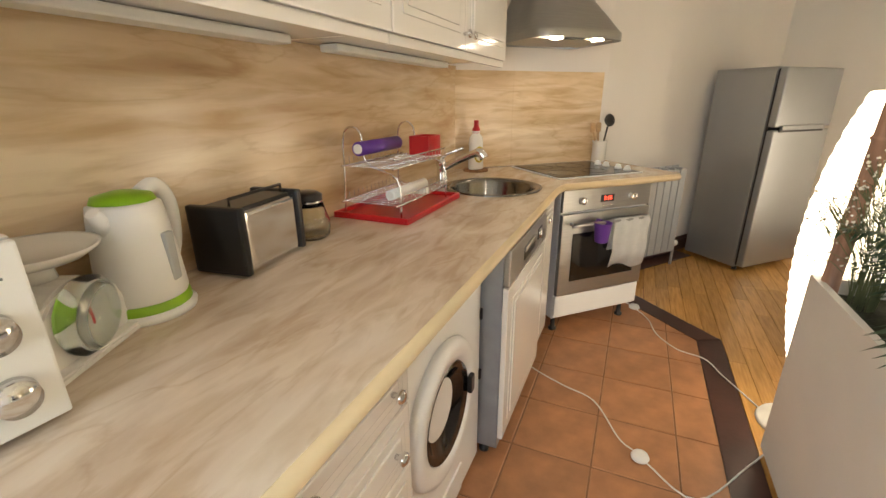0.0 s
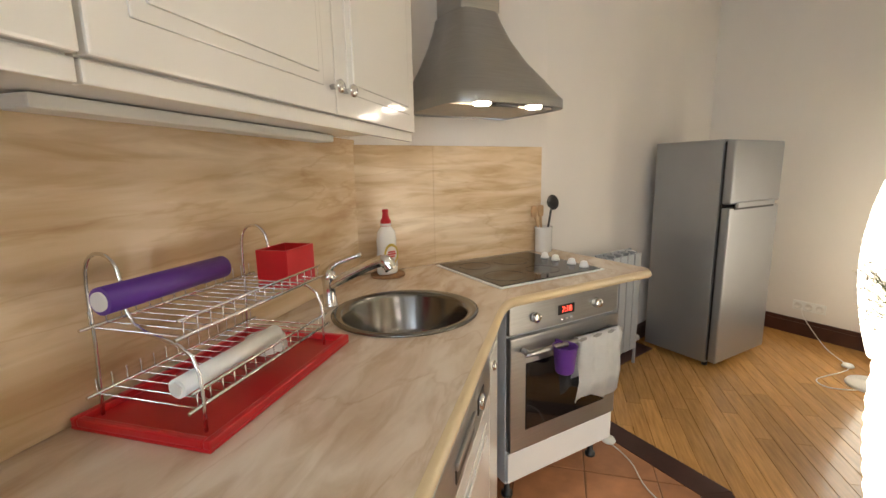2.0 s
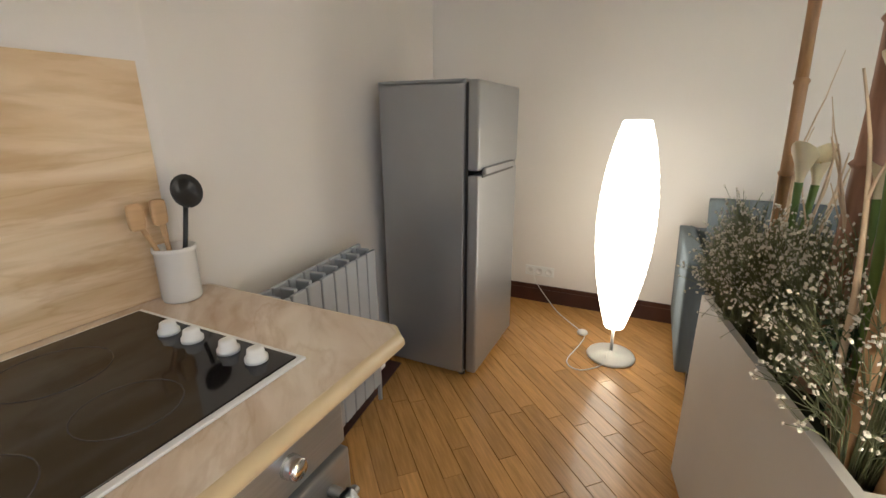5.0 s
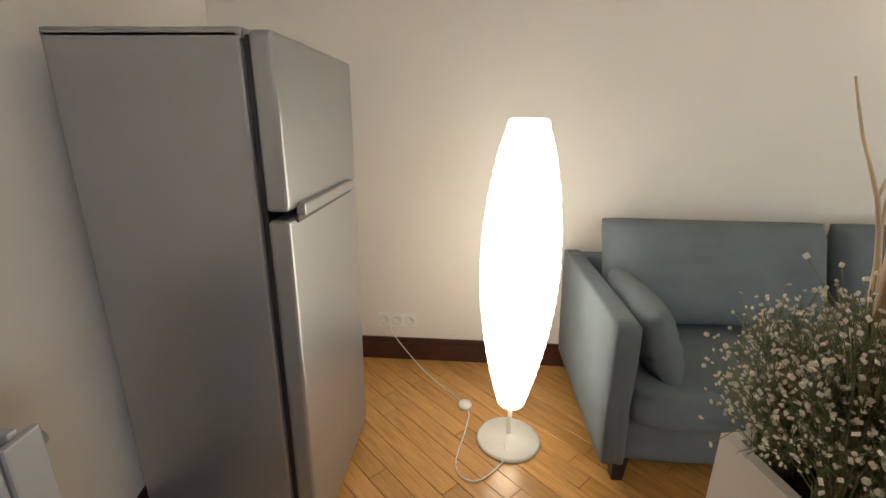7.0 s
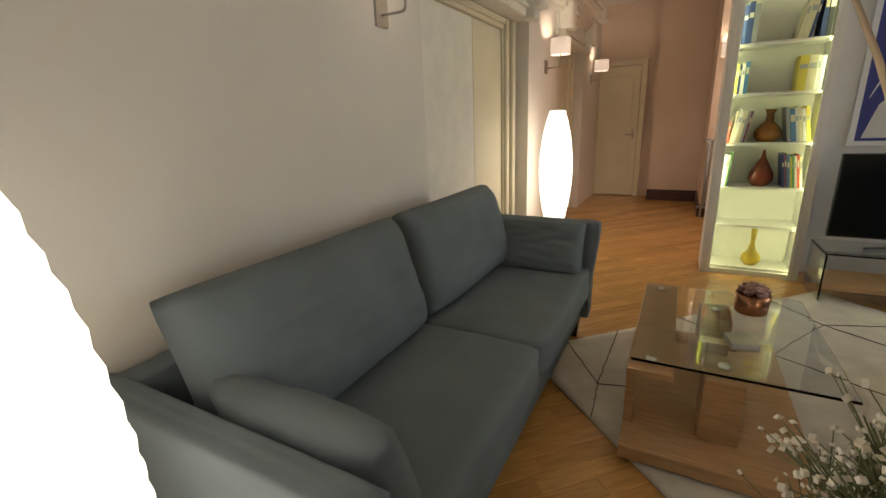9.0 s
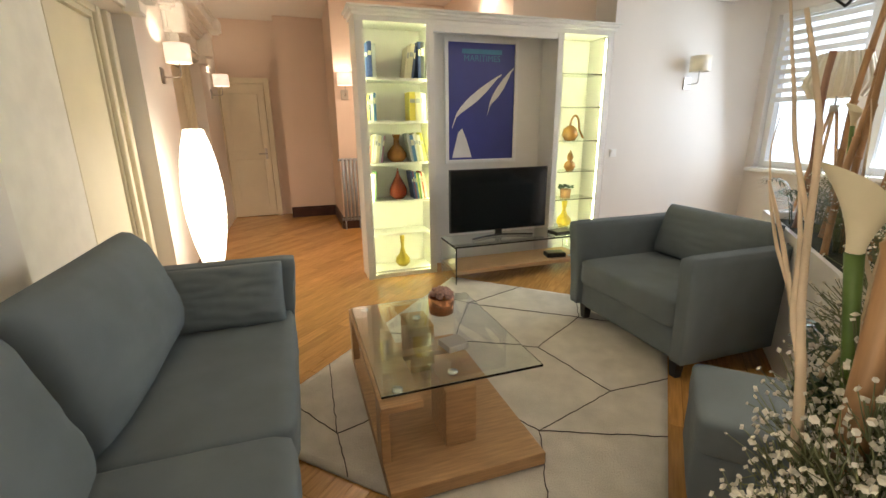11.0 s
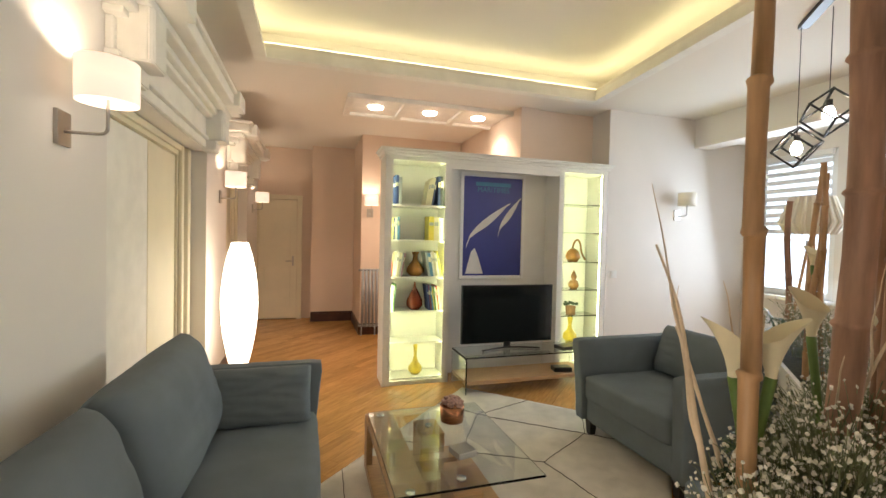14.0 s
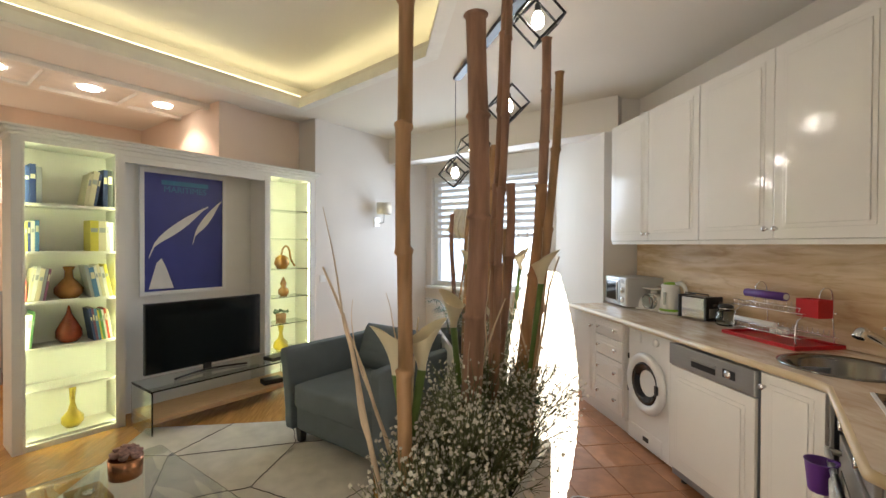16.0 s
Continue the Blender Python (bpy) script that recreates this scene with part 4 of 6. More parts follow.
# bookcase with lit bays
BX0, BX1, BY = -0.50, 1.93, -4.92   # right end, left end, front
ob = thing("bookcase", pose(0, BY, 0), "large white bookcase with lit shelf bays and a moulded crown", "bookcase")
WOODW = mat("white_shelf", (0.76, 0.75, 0.71), 0.45, var=0.03, scale=4)
NI0, NI1 = 0.10, 1.285
BH, BD = 2.13, 0.30
for x0, x1 in ((BX1 - 0.05, BX1), (NI1, NI1 + 0.045), (NI0 - 0.045, NI0), (BX0, BX0 + 0.05)):
    part("upright", box(x0, x1, -BD, 0, 0.0, BH, 0.003), WOODW, ob)
part("back_panel", box(NI1 + 0.045, BX1 - 0.05, -BD, -BD + 0.012, 0.0, BH), WOODW, ob)
part("back_panel", box(BX0 + 0.05, NI0 - 0.045, -BD, -BD + 0.012, 0.0, BH), WOODW, ob)
part("back_panel", box(NI0, NI1, -BD, -BD + 0.03, 0.0, BH), WOODW, ob)
part("top_board", box(BX0, BX1, -BD, 0, BH, BH + 0.04, 0.003), WOODW, ob)
bm = box(BX0 - 0.02, BX1 + 0.02, -BD, 0.02, BH + 0.04, BH + 0.065, 0.006)
box(BX0 - 0.04, BX1 + 0.04, -BD, 0.04, BH + 0.065, BH + 0.09, 0.01, bm)
box(BX0 - 0.055, BX1 + 0.055, -BD, 0.055, BH + 0.09, BH + 0.105, 0.004, bm)
part("crown", bm, WOODW, ob, "stepped white crown moulding")
part("niche_header", box(NI0, NI1, -0.06, -0.005, BH - 0.05, BH), WOODW, ob)
LEFTZ = [0.06, 0.40, 0.70, 1.03, 1.38, 1.72]
RIGHTZ = [0.06, 0.30, 0.60, 0.88, 1.18, 1.50, 1.80]
for z in LEFTZ:
    part("shelf", box(NI1 + 0.045, BX1 - 0.05, -BD + 0.014, -0.036, z - 0.02, z, 0.002), WOODW, ob)
for z in RIGHTZ:
    part("shelf", box(BX0 + 0.05, NI0 - 0.045, -BD + 0.014, -0.036, z - 0.010, z, 0.002), GLASS if z > 0.1 else WOODW, ob, "clear glass shelf" if z > 0.1 else "")
part("plinth", box(NI1 + 0.045, BX1 - 0.05, -0.04, -0.012, 0, 0.038), WOODW, ob)
part("plinth", box(BX0 + 0.05, NI0 - 0.045, -0.04, -0.012, 0, 0.045), WOODW, ob)
for x0, x1, zs in ((NI1 + 0.045, BX1 - 0.05, LEFTZ + [BH]), (BX0 + 0.05, NI0 - 0.045, RIGHTZ + [BH])):
    for x in (x0, x1 - 0.020):
        part("stile", box(x, x + 0.020, -0.0075, 0.0, 0.0, BH, 0.002), WOODW, ob)
    for z, ztop in zip(zs, zs[1:]):
        for x in (x0 + 0.001, x1 - 0.011):
            part("led_strip", box(x, x + 0.010, -0.034, -0.022, z + 0.004, ztop - 0.026), SHELFGLOW, ob, "yellow-green LED strip")

# books
COVER = {n: mat("book_cover_" + n, c, 0.5, var=0.08, scale=12) for n, c in (("navy", (0.03, 0.05, 0.16)), ("cream", (0.62, 0.58, 0.42)), ("white", (0.70, 0.70, 0.66)), ("black", (0.015, 0.015, 0.02)), ("blue", (0.08, 0.20, 0.38)), ("red", (0.48, 0.07, 0.04)), ("yellow", (0.60, 0.52, 0.08)), ("green", (0.12, 0.28, 0.10)), ("grey", (0.32, 0.34, 0.36)), ("plum", (0.16, 0.06, 0.12)))}
PAGES = mat("book_pages", (0.66, 0.62, 0.52), 0.9, var=0.06, scale=60)
brnd = random.Random(11)


def books(x, z, hmax, lean, row):
    """Books from x on towards +x; positive lean tips their tops towards +x."""
    if lean < 0:
        x += hmax * math.sin(radians(-lean))
    for colour, t in row:
        h = hmax * brnd.uniform(0.90, 1.0)
        d = brnd.uniform(0.15, 0.19)
        c, sn = math.cos(radians(lean)), math.sin(radians(lean))
        lift = max(0.0, t * sn)
        o = thing("book", pose(x, BY - 0.045, z + 0.001 + lift, 0, lean, 0), "%s hardback book standing on a lit shelf" % colour, "book", "books on the shelves")
        bm = box(0, 0.002, -d, 0, 0, h)
        box(t - 0.002, t, -d, 0, 0, h, bm=bm)
        box(0.002, t - 0.002, -0.003, 0.0, 0, h, bm=bm)
        cv = part("cover", bm, COVER[colour], o)
        part("title_band", box(0.003, t - 0.003, -0.001, 0.0006, h * 0.62, h * (0.72 + 0.12 * brnd.random())), COVER["cream" if colour in ("navy", "black", "blue", "plum", "red") else "grey"], cv)
        part("pages", box(0.0022, t - 0.0022, -d + 0.004, -0.0035, 0.003, h - 0.004), PAGES, o)
        x += t / c + 0.0015


for x, z, h, lean, row in ((1.355, 1.72, 0.30, 0, (("black", 0.030), ("navy", 0.026))), (1.415, 1.72, 0.27, -9, (("navy", 0.016), ("cream", 0.036), ("cream", 0.02))), (1.765, 1.72, 0.28, 0, (("grey", 0.03), ("navy", 0.032), ("navy", 0.024))),
                           (1.352, 1.38, 0.24, 0, (("grey", 0.024), ("white", 0.018), ("cream", 0.045), ("yellow", 0.05))), (1.78, 1.38, 0.22, 0, (("blue", 0.022), ("white", 0.02), ("navy", 0.015), ("yellow", 0.018))),
                           (1.353, 1.03, 0.25, 10, (("yellow", 0.02), ("white", 0.022), ("cream", 0.018), ("white", 0.016), ("blue", 0.03), ("grey", 0.02))), (1.71, 1.03, 0.25, -9, (("plum", 0.014), ("grey", 0.016), ("cream", 0.024), ("white", 0.022), ("cream", 0.014))), (1.848, 1.03, 0.15, 0, (("red", 0.024),)),
                           (1.353, 0.70, 0.25, 8, (("cream", 0.014), ("red", 0.014), ("white", 0.012), ("green", 0.014), ("yellow", 0.01), ("blue", 0.016), ("plum", 0.014), ("navy", 0.014))), (1.80, 0.70, 0.26, -5, (("green", 0.012), ("white", 0.020), ("white", 0.016)))):
    books(x, z, h, lean, row)


def gourd(x, z, profile, material, label, y=BY - 0.14, stem=None):
    ob = thing("gourd_vase", pose(x, y, z + 0.001), label, "vase", "dried gourds on the shelves")
    part("body", turned(profile, 28), material, ob)
    if stem:
        part("neck", tube(stem, 0.01, 10, smooth=4), material, ob)
    return ob


gourd(1.60, 1.03, [(0, 0), (0.055, 0.0), (0.085, 0.035), (0.086, 0.075), (0.05, 0.125), (0.028, 0.15), (0.024, 0.2), (0.038, 0.235), (0.030, 0.235), (0, 0.2)], GOURD, "brown polished gourd vase with flared neck")
gourd(1.60, 0.70, [(0, 0), (0.05, 0.0), (0.08, 0.04), (0.078, 0.09), (0.045, 0.16), (0.018, 0.21), (0.006, 0.27), (0, 0.275)], GOURDRED, "dark red pear-shaped gourd")
gourd(1.58, 0.06, [(0, 0), (0.04, 0.0), (0.068, 0.035), (0.066, 0.075), (0.03, 0.12), (0.015, 0.18), (0.018, 0.24), (0.022, 0.29), (0.012, 0.30), (0, 0.3)], GOURDYEL, "yellow long-necked gourd bottle")
gourd(-0.17, 0.30, [(0, 0), (0.05, 0.0), (0.078, 0.04), (0.070, 0.085), (0.03, 0.13), (0.018, 0.18), (0.028, 0.24), (0.03, 0.26), (0.015, 0.28), (0, 0.28)], GOURDYEL, "yellow long-necked gourd bottle")
gourd(-0.20, 0.88, [(0, 0), (0.035, 0.0), (0.058, 0.035), (0.05, 0.075), (0.022, 0.10), (0.034, 0.135), (0.022, 0.165), (0.006, 0.20), (0, 0.21)], GOURD, "small waisted brown gourd")
gourd(-0.18, 1.18, [(0, 0), (0.05, 0.0), (0.08, 0.05), (0.065, 0.11), (0.03, 0.14), (0, 0.15)], GOURD, "brown gourd with a curling stem", stem=[(0.01, 0, 0.12), (-0.01, 0, 0.20), (-0.05, 0, 0.24), (-0.09, 0, 0.20), (-0.11, 0, 0.10), (-0.16, 0, 0.02)])
ob = thing("potted_plant", pose(-0.17, BY - 0.14, 0.601), "small green plant in a woven pot", "plant")
part("pot", turned([(0, 0), (0.05, 0), (0.055, 0.09), (0.05, 0.092), (0.045, 0.07), (0, 0.07)], 20), CORK, ob)
for k in range(14):
    a = k * 2.4
    part("leaf", cushion(0, 0, 0, 0.06, 0.035, 0.006, 0.5, n=3), LEAF, ob).matrix_local = pose(0.05 * math.cos(a), 0.05 * math.sin(a), 0.11 + 0.006 * (k % 4), 20 * math.sin(k), 25 * math.cos(k), math.degrees(a))

# framed poster in the niche
ob = thing("poster", pose(0.735, BY - BD + 0.034, 1.02), "framed blue travel poster with white curved shapes", "poster")
pw, ph = 0.67, 1.04
fr = box(-pw / 2 - 0.035, -pw / 2, 0, 0.022, -0.035, ph + 0.035, 0.003)
box(pw / 2, pw / 2 + 0.035, 0, 0.022, -0.035, ph + 0.035, 0.003, fr)
box(-pw / 2, pw / 2, 0, 0.022, -0.035, 0, 0.003, fr)
box(-pw / 2, pw / 2, 0, 0.022, ph, ph + 0.035, 0.003, fr)
part("frame", fr, WHITE, ob, "narrow white frame")
part("sheet", box(-pw / 2, pw / 2, 0.002, 0.008, 0, ph), POSTER, ob, "deep blue printed sheet")


def flat_shape(points, y, material, name, thick=0.001):
    bm = bmesh.new()
    a = [bm.verts.new((x, y, z)) for x, z in points]
    b = [bm.verts.new((x, y + thick, z)) for x, z in points]
    bm.faces.new(a)
    bm.faces.new(b[::-1])
    n = len(points)
    for i in range(n):
        bm.faces.new((a[i], b[i], b[(i + 1) % n], a[(i + 1) % n]))
    bmesh.ops.recalc_face_normals(bm, faces=bm.faces[:])
    part(name, bm, material, ob)


def arc_shape(x0, z0, x1, z1, bulge, w0):
    up, lo = [], []
    for k in range(13):
        u = k / 12
        x, z = x0 + (x1 - x0) * u, z0 + (z1 - z0) * u ** 0.55
        up.append((x, z))
        lo.append((x - 0.0 + bulge * u, z - w0 * math.sin(math.pi * min(0.96, u + 0.03)) - 0.004))
    return up + lo[::-1]


flat_shape(arc_shape(0.30, 0.30, -0.20, 0.78, 0.0, 0.09), 0.009, PAPER, "printed_curve")
flat_shape(arc_shape(-0.06, 0.42, -0.325, 0.84, 0.0, 0.10), 0.009, PAPER, "printed_curve")
flat_shape([(0.30, 0.02), (0.24, 0.25), (0.20, 0.29), (0.16, 0.2), (0.10, 0.02)], 0.009, PAPER, "printed_hull")
lettering(ob, "MARITIMES", pose(0, 0.0095, 0.905, 90, 0, 180), 0.075, CYAN)
flat_shape([(0.2, 0.945), (-0.2, 0.945), (-0.2, 0.985), (0.2, 0.985)], 0.009, CYAN, "printed_line")

# TV on a glass stand
ob = thing("tv_stand", pose(0.60, -4.68, 0), "bent clear glass TV stand with an oak shelf", "tv stand")
part("glass_top", box(-0.66, 0.66, -0.20, 0.20, 0.338, 0.35, 0.003), GLASS, ob)
for x in (-0.66, 0.648):
    part("glass_side", box(x, x + 0.012, -0.20, 0.20, 0.0, 0.337, 0.003), GLASS, ob)
part("oak_shelf", box(-0.646, 0.646, -0.19, 0.19, 0.10, 0.135, 0.003), OAKLIGHT, ob)
ob = thing("television", pose(0.735, -4.76, 0.351), "flat black television on a glass stand", "television")
part("frame", box(-0.48, 0.48, -0.02, 0.02, 0.055, 0.615, 0.006), BLACK, ob)
part("screen", box(-0.472, 0.472, 0.0195, 0.022, 0.066, 0.608, 0.001), SCREEN, ob)
part("neck", box(-0.03, 0.03, -0.015, 0.015, 0.008, 0.06, 0.004), BLACK, ob)
part("foot", tube([(-0.30, 0.11, 0.009), (-0.15, 0.05, 0.009), (0, 0.02, 0.009), (0.15, 0.05, 0.009), (0.30, 0.11, 0.009)], 0.009, 8, smooth=4), BLACK, ob)
mesh_thing("set_top_box", box(-0.11, 0.11, -0.07, 0.07, 0, 0.035, 0.006), BLACK, pose(0.16, -4.60, 0.351, 0, 0, 8), "small black receiver box on the glass", "receiver")
mesh_thing("router", box(-0.09, 0.09, -0.06, 0.06, 0, 0.045, 0.012), BLACK, pose(0.22, -4.60, 0.136, 0, 0, -10), "rounded black router on the oak shelf", "router")
mesh_thing("remote_control", box(-0.06, 0.06, -0.02, 0.02, 0, 0.015, 0.005), PLASTIC, pose(0.04, -4.56, 0.136, 0, 0, 20), "white remote control on the oak shelf", "remote")


def sconce(x, y, z, turn, label="drum wall lamp with white fabric shade on a nickel arm", lit=True):
    ob = thing("wall_lamp", pose(x, y, z, 0, 0, turn), label, "wall lamp", "drum wall lamps")
    part("plate", box(-0.045, 0.045, -0.014, 0.0, -0.06, 0.06, 0.003), BRONZE, ob)
    part("arm", tube([(0, -0.014, -0.01), (0, -0.11, -0.01), (0, -0.135, 0.0), (0, -0.14, 0.03), (0, -0.14, 0.16)], 0.006, 10, smooth=4), BRONZE, ob)
    part("shade", turned([(0.092, 0.10), (0.095, 0.10), (0.095, 0.245), (0.092, 0.245), (0.092, 0.10)], 32), SCONCEGLOW if lit else SHADESTRIP, ob, "white fabric drum shade").matrix_local = pose(0, -0.14, 0)
    part("diffuser", turned([(0, 0.114), (0.09, 0.112), (0.09, 0.116), (0, 0.118)], 32), mat("diffuser_glow", (0.9, 0.85, 0.8), 0.6, emit=(1, 0.8, 0.6), power=2.5 if lit else 0.0), ob).matrix_local = pose(0, -0.14, 0)
    if lit:
        lamp("wall_lamp_bulb", "POINT", ob.matrix_world @ pose(0, -0.14, 0.20), 5.0, WARM, 0.03)
    return ob


sconce(XE, -2.74, 1.755, -90)
sconce(XE, -5.50, 1.75, -90)
sconce(XE, -7.90, 1.78, -90)
sconce(1.78, -7.154, 1.74, 180)
sconce(-1.47, -4.94, 1.73, 180, "drum wall lamp, unlit, on the wall by the window", False)

# plaster light panel with three lit spots over the hall
ob = thing("ceiling_light_panel", pose(1.30, -5.75, H), "white plaster ceiling panel with three lit spots", "ceiling light")
bm = box(-0.95, 0.95, 0.29, 0.36, -0.05, 0.0, 0.01)
box(-0.95, 0.95, -0.36, -0.29, -0.05, 0.0, 0.01, bm)
for x in (-0.95, -0.36, 0.29, 0.88):
    box(x, x + 0.07, -0.29, 0.29, -0.05, 0.0, 0.01, bm)
part("frame", bm, PLASTER, ob)
part("backing", box(-0.88, 0.88, -0.29, 0.29, -0.015, -0.002), PLASTER, ob)
for x in (-0.59, 0.0, 0.62):
    part("spot", turned([(0, -0.02), (0.05, -0.02), (0.075, -0.03), (0.082, -0.016), (0.05, -0.012), (0, -0.012)], 24), SPOTGLOW, ob, "lit round spot").matrix_local = pose(x, 0, 0)
    lamp("spot_light", "SPOT", pose(1.30 + x, -5.75, H - 0.06), 30, (1.0, 0.72, 0.52), 0.06).data.spot_size = radians(120)

# ---- things on the worktop ----


def on_top(s, d, turn=0.0, z=TOP):
    return kpose(s, d, z + 0.001, turn)


ob = thing("kettle", on_top(2.04, 0.075, 20), "white plastic electric kettle with lime green lid and base", "kettle")
part("base", turned([(0, 0), (0.088, 0), (0.090, 0.010), (0.082, 0.018), (0, 0.018)], 36), WHITE, ob)
part("ring", turned([(0.082, 0.018), (0.080, 0.034), (0.074, 0.036), (0, 0.036)], 36), GREEN, ob, "lime green ring")
part("jug", turned([(0.076, 0.036), (0.079, 0.045), (0.074, 0.12), (0.066, 0.20), (0.062, 0.225), (0.05, 0.232), (0, 0.232)], 36), WHITE, ob)
part("lid", turned([(0.055, 0.231), (0.05, 0.242), (0.02, 0.25), (0, 0.25)], 30), GREEN, ob, "lime green lid")
part("handle", tube([(0.045, 0, 0.235), (0.09, 0, 0.245), (0.125, 0, 0.20), (0.122, 0, 0.12), (0.095, 0, 0.075), (0.07, 0, 0.07)], 0.013, 12, radii=[0.016, 0.017, 0.015, 0.013, 0.012, 0.012], smooth=4), WHITE, ob)
part("spout", tube([(-0.05, 0, 0.19), (-0.075, 0, 0.225)], 0.02, 12, radii=[0.022, 0.012]), WHITE, ob)
part("gauge", box(-0.012, 0.012, -0.0785, -0.066, 0.07, 0.17, 0.004), mat("gauge_grey", (0.45, 0.47, 0.47), 0.2, var=0.05), ob, "grey water gauge")

ob = thing("toaster", on_top(1.735, 0.06, 8), "black toaster with polished steel sides", "toaster")
part("body", box(-0.105, 0.105, -0.07, 0.07, 0.012, 0.165, 0.012, seg=3), CHROME, ob, "polished steel shell")
for x in (-0.125, 0.104):
    part("end_cap", box(x, x + 0.021, -0.078, 0.078, 0.008, 0.178, 0.008), BLACK, ob)
part("top", box(-0.10, 0.10, -0.055, 0.055, 0.160, 0.172, 0.004), BLACK, ob)
part("warming_rack", tube([(-0.10, -0.03, 0.172), (-0.10, -0.03, 0.192), (0.10, -0.03, 0.192), (0.10, -0.03, 0.172)], 0.004, 8, smooth=1), BLACK, ob)
part("lever", box(0.125, 0.145, -0.02, 0.02, 0.11, 0.125, 0.004), BLACK, ob)
part("dial_plate", box(0.1252, 0.128, -0.05, 0.05, 0.03, 0.095, 0.003), STEEL, ob)

ob = thing("kitchen_scale", on_top(2.215, 0.10, 25), "cream mechanical kitchen scale with a clear round dial", "kitchen scale")
part("foot", prism([(-0.125, -0.085), (0.125, -0.085), (0.10, 0.07), (-0.10, 0.07)], 0, 0.014, 0.004), CERAMIC, ob)
bm = bmesh.new()
for y0, y1, f in ((-0.055, 0.05, 1.0), (-0.062, -0.054, 0.93)):
    arch = [(-0.112 * f, 0.014), (0.112 * f, 0.014)] + [(0.108 * f * math.cos(math.pi * k / 16), 0.03 + 0.108 * f * math.sin(math.pi * k / 16)) for k in range(17)]
    lo, hi = [[bm.verts.new((x, yy, z)) for x, z in arch] for yy in (y0, y1)]
    bm.faces.new(lo)
    bm.faces.new(hi[::-1])
    for k in range(len(arch)):
        bm.faces.new((lo[k], hi[k], hi[(k + 1) % len(arch)], lo[(k + 1) % len(arch)]))
bmesh.ops.recalc_face_normals(bm, faces=bm.faces[:])
part("housing", bm, CERAMIC, ob, "cream arched housing")
part("dial", turned([(0, 0.0), (0.068, 0.0), (0.068, 0.008), (0.055, 0.018), (0, 0.026)], 30), GLASS, ob, "clear dial cover").matrix_local = pose(0, -0.0660, 0.075, 90)
part("dial_face", turned([(0, 0.0), (0.064, 0.0), (0.064, 0.002), (0, 0.002)], 30), PAPER, ob, "white dial face").matrix_local = pose(0, -0.0622, 0.075, 90)
part("needle", box(-0.0015, 0.0015, -0.0656, -0.0646, 0.06, 0.125), RED, ob)
part("post", turned([(0, 0), (0.03, 0), (0.024, 0.035), (0, 0.035)], 16), CERAMIC, ob).matrix_local = pose(0, 0, 0.138)
part("tray", turned([(0, 0.172), (0.075, 0.172), (0.096, 0.186), (0.098, 0.192), (0.092, 0.190), (0.072, 0.178), (0, 0.178)], 36), CERAMIC, ob, "round cream weighing tray")

ob = thing("microwave", on_top(2.485, 0.13, -4), "silver microwave oven with two round dials", "microwave")
part("body", box(-0.20, 0.20, -0.15, 0.17, 0.012, 0.262, 0.008), mat("silver_body", (0.52, 0.52, 0.51), 0.4, 0.3, 0.04, 6), ob)
part("door", box(-0.198, 0.095, -0.166, -0.149, 0.016, 0.258, 0.005), STEEL, ob)
part("door_glass", box(-0.165, 0.055, -0.169, -0.164, 0.055, 0.22, 0.003), HOBGLASS, ob)
cp = part("control_strip", box(0.099, 0.198, -0.166, -0.149, 0.016, 0.258, 0.004), PLASTIC, ob, "pale silver control strip")
for k in range(5):
    part("printed_bar", box(0.115, 0.175 - 0.012 * (k % 2), -0.1672, -0.1655, 0.215 + 0.007 * k, 0.218 + 0.007 * k), mat("grey_print", (0.18, 0.19, 0.2), 0.5) if k == 0 else bpy.data.materials["grey_print"], cp)
for z in (0.07, 0.155):
    part("dial", turned([(0, 0), (0.026, 0), (0.023, 0.018), (0, 0.019)], 24), CHROME, cp).matrix_local = pose(0.148, -0.166, z, 90)
part("grip", tube([(0.082, -0.166, 0.05), (0.082, -0.19, 0.06), (0.082, -0.19, 0.215), (0.082, -0.166, 0.225)], 0.006, 8, smooth=2), CHROME, ob)

ob = thing("coffee_jug", on_top(1.50, 0.05, 160), "glass coffee press jug with black lid and handle", "coffee jug")
part("glass_body", turned([(0, 0), (0.055, 0), (0.062, 0.012), (0.064, 0.05), (0.050, 0.095), (0.044, 0.12), (0.042, 0.12), (0.047, 0.094), (0.060, 0.05), (0.058, 0.014), (0.05, 0.005), (0, 0.005)], 30), GLASS, ob)
part("lid", turned([(0.046, 0.12), (0.046, 0.135), (0.03, 0.145), (0, 0.147)], 26), BLACK, ob)
part("handle", tube([(0.045, 0, 0.13), (0.09, 0, 0.14), (0.10, 0, 0.09), (0.085, 0, 0.03)], 0.009, 10, smooth=4), BLACK, ob)
part("band", turned([(0.0455, 0.10), (0.0465, 0.102), (0.0455, 0.118)], 26), CHROME, ob)

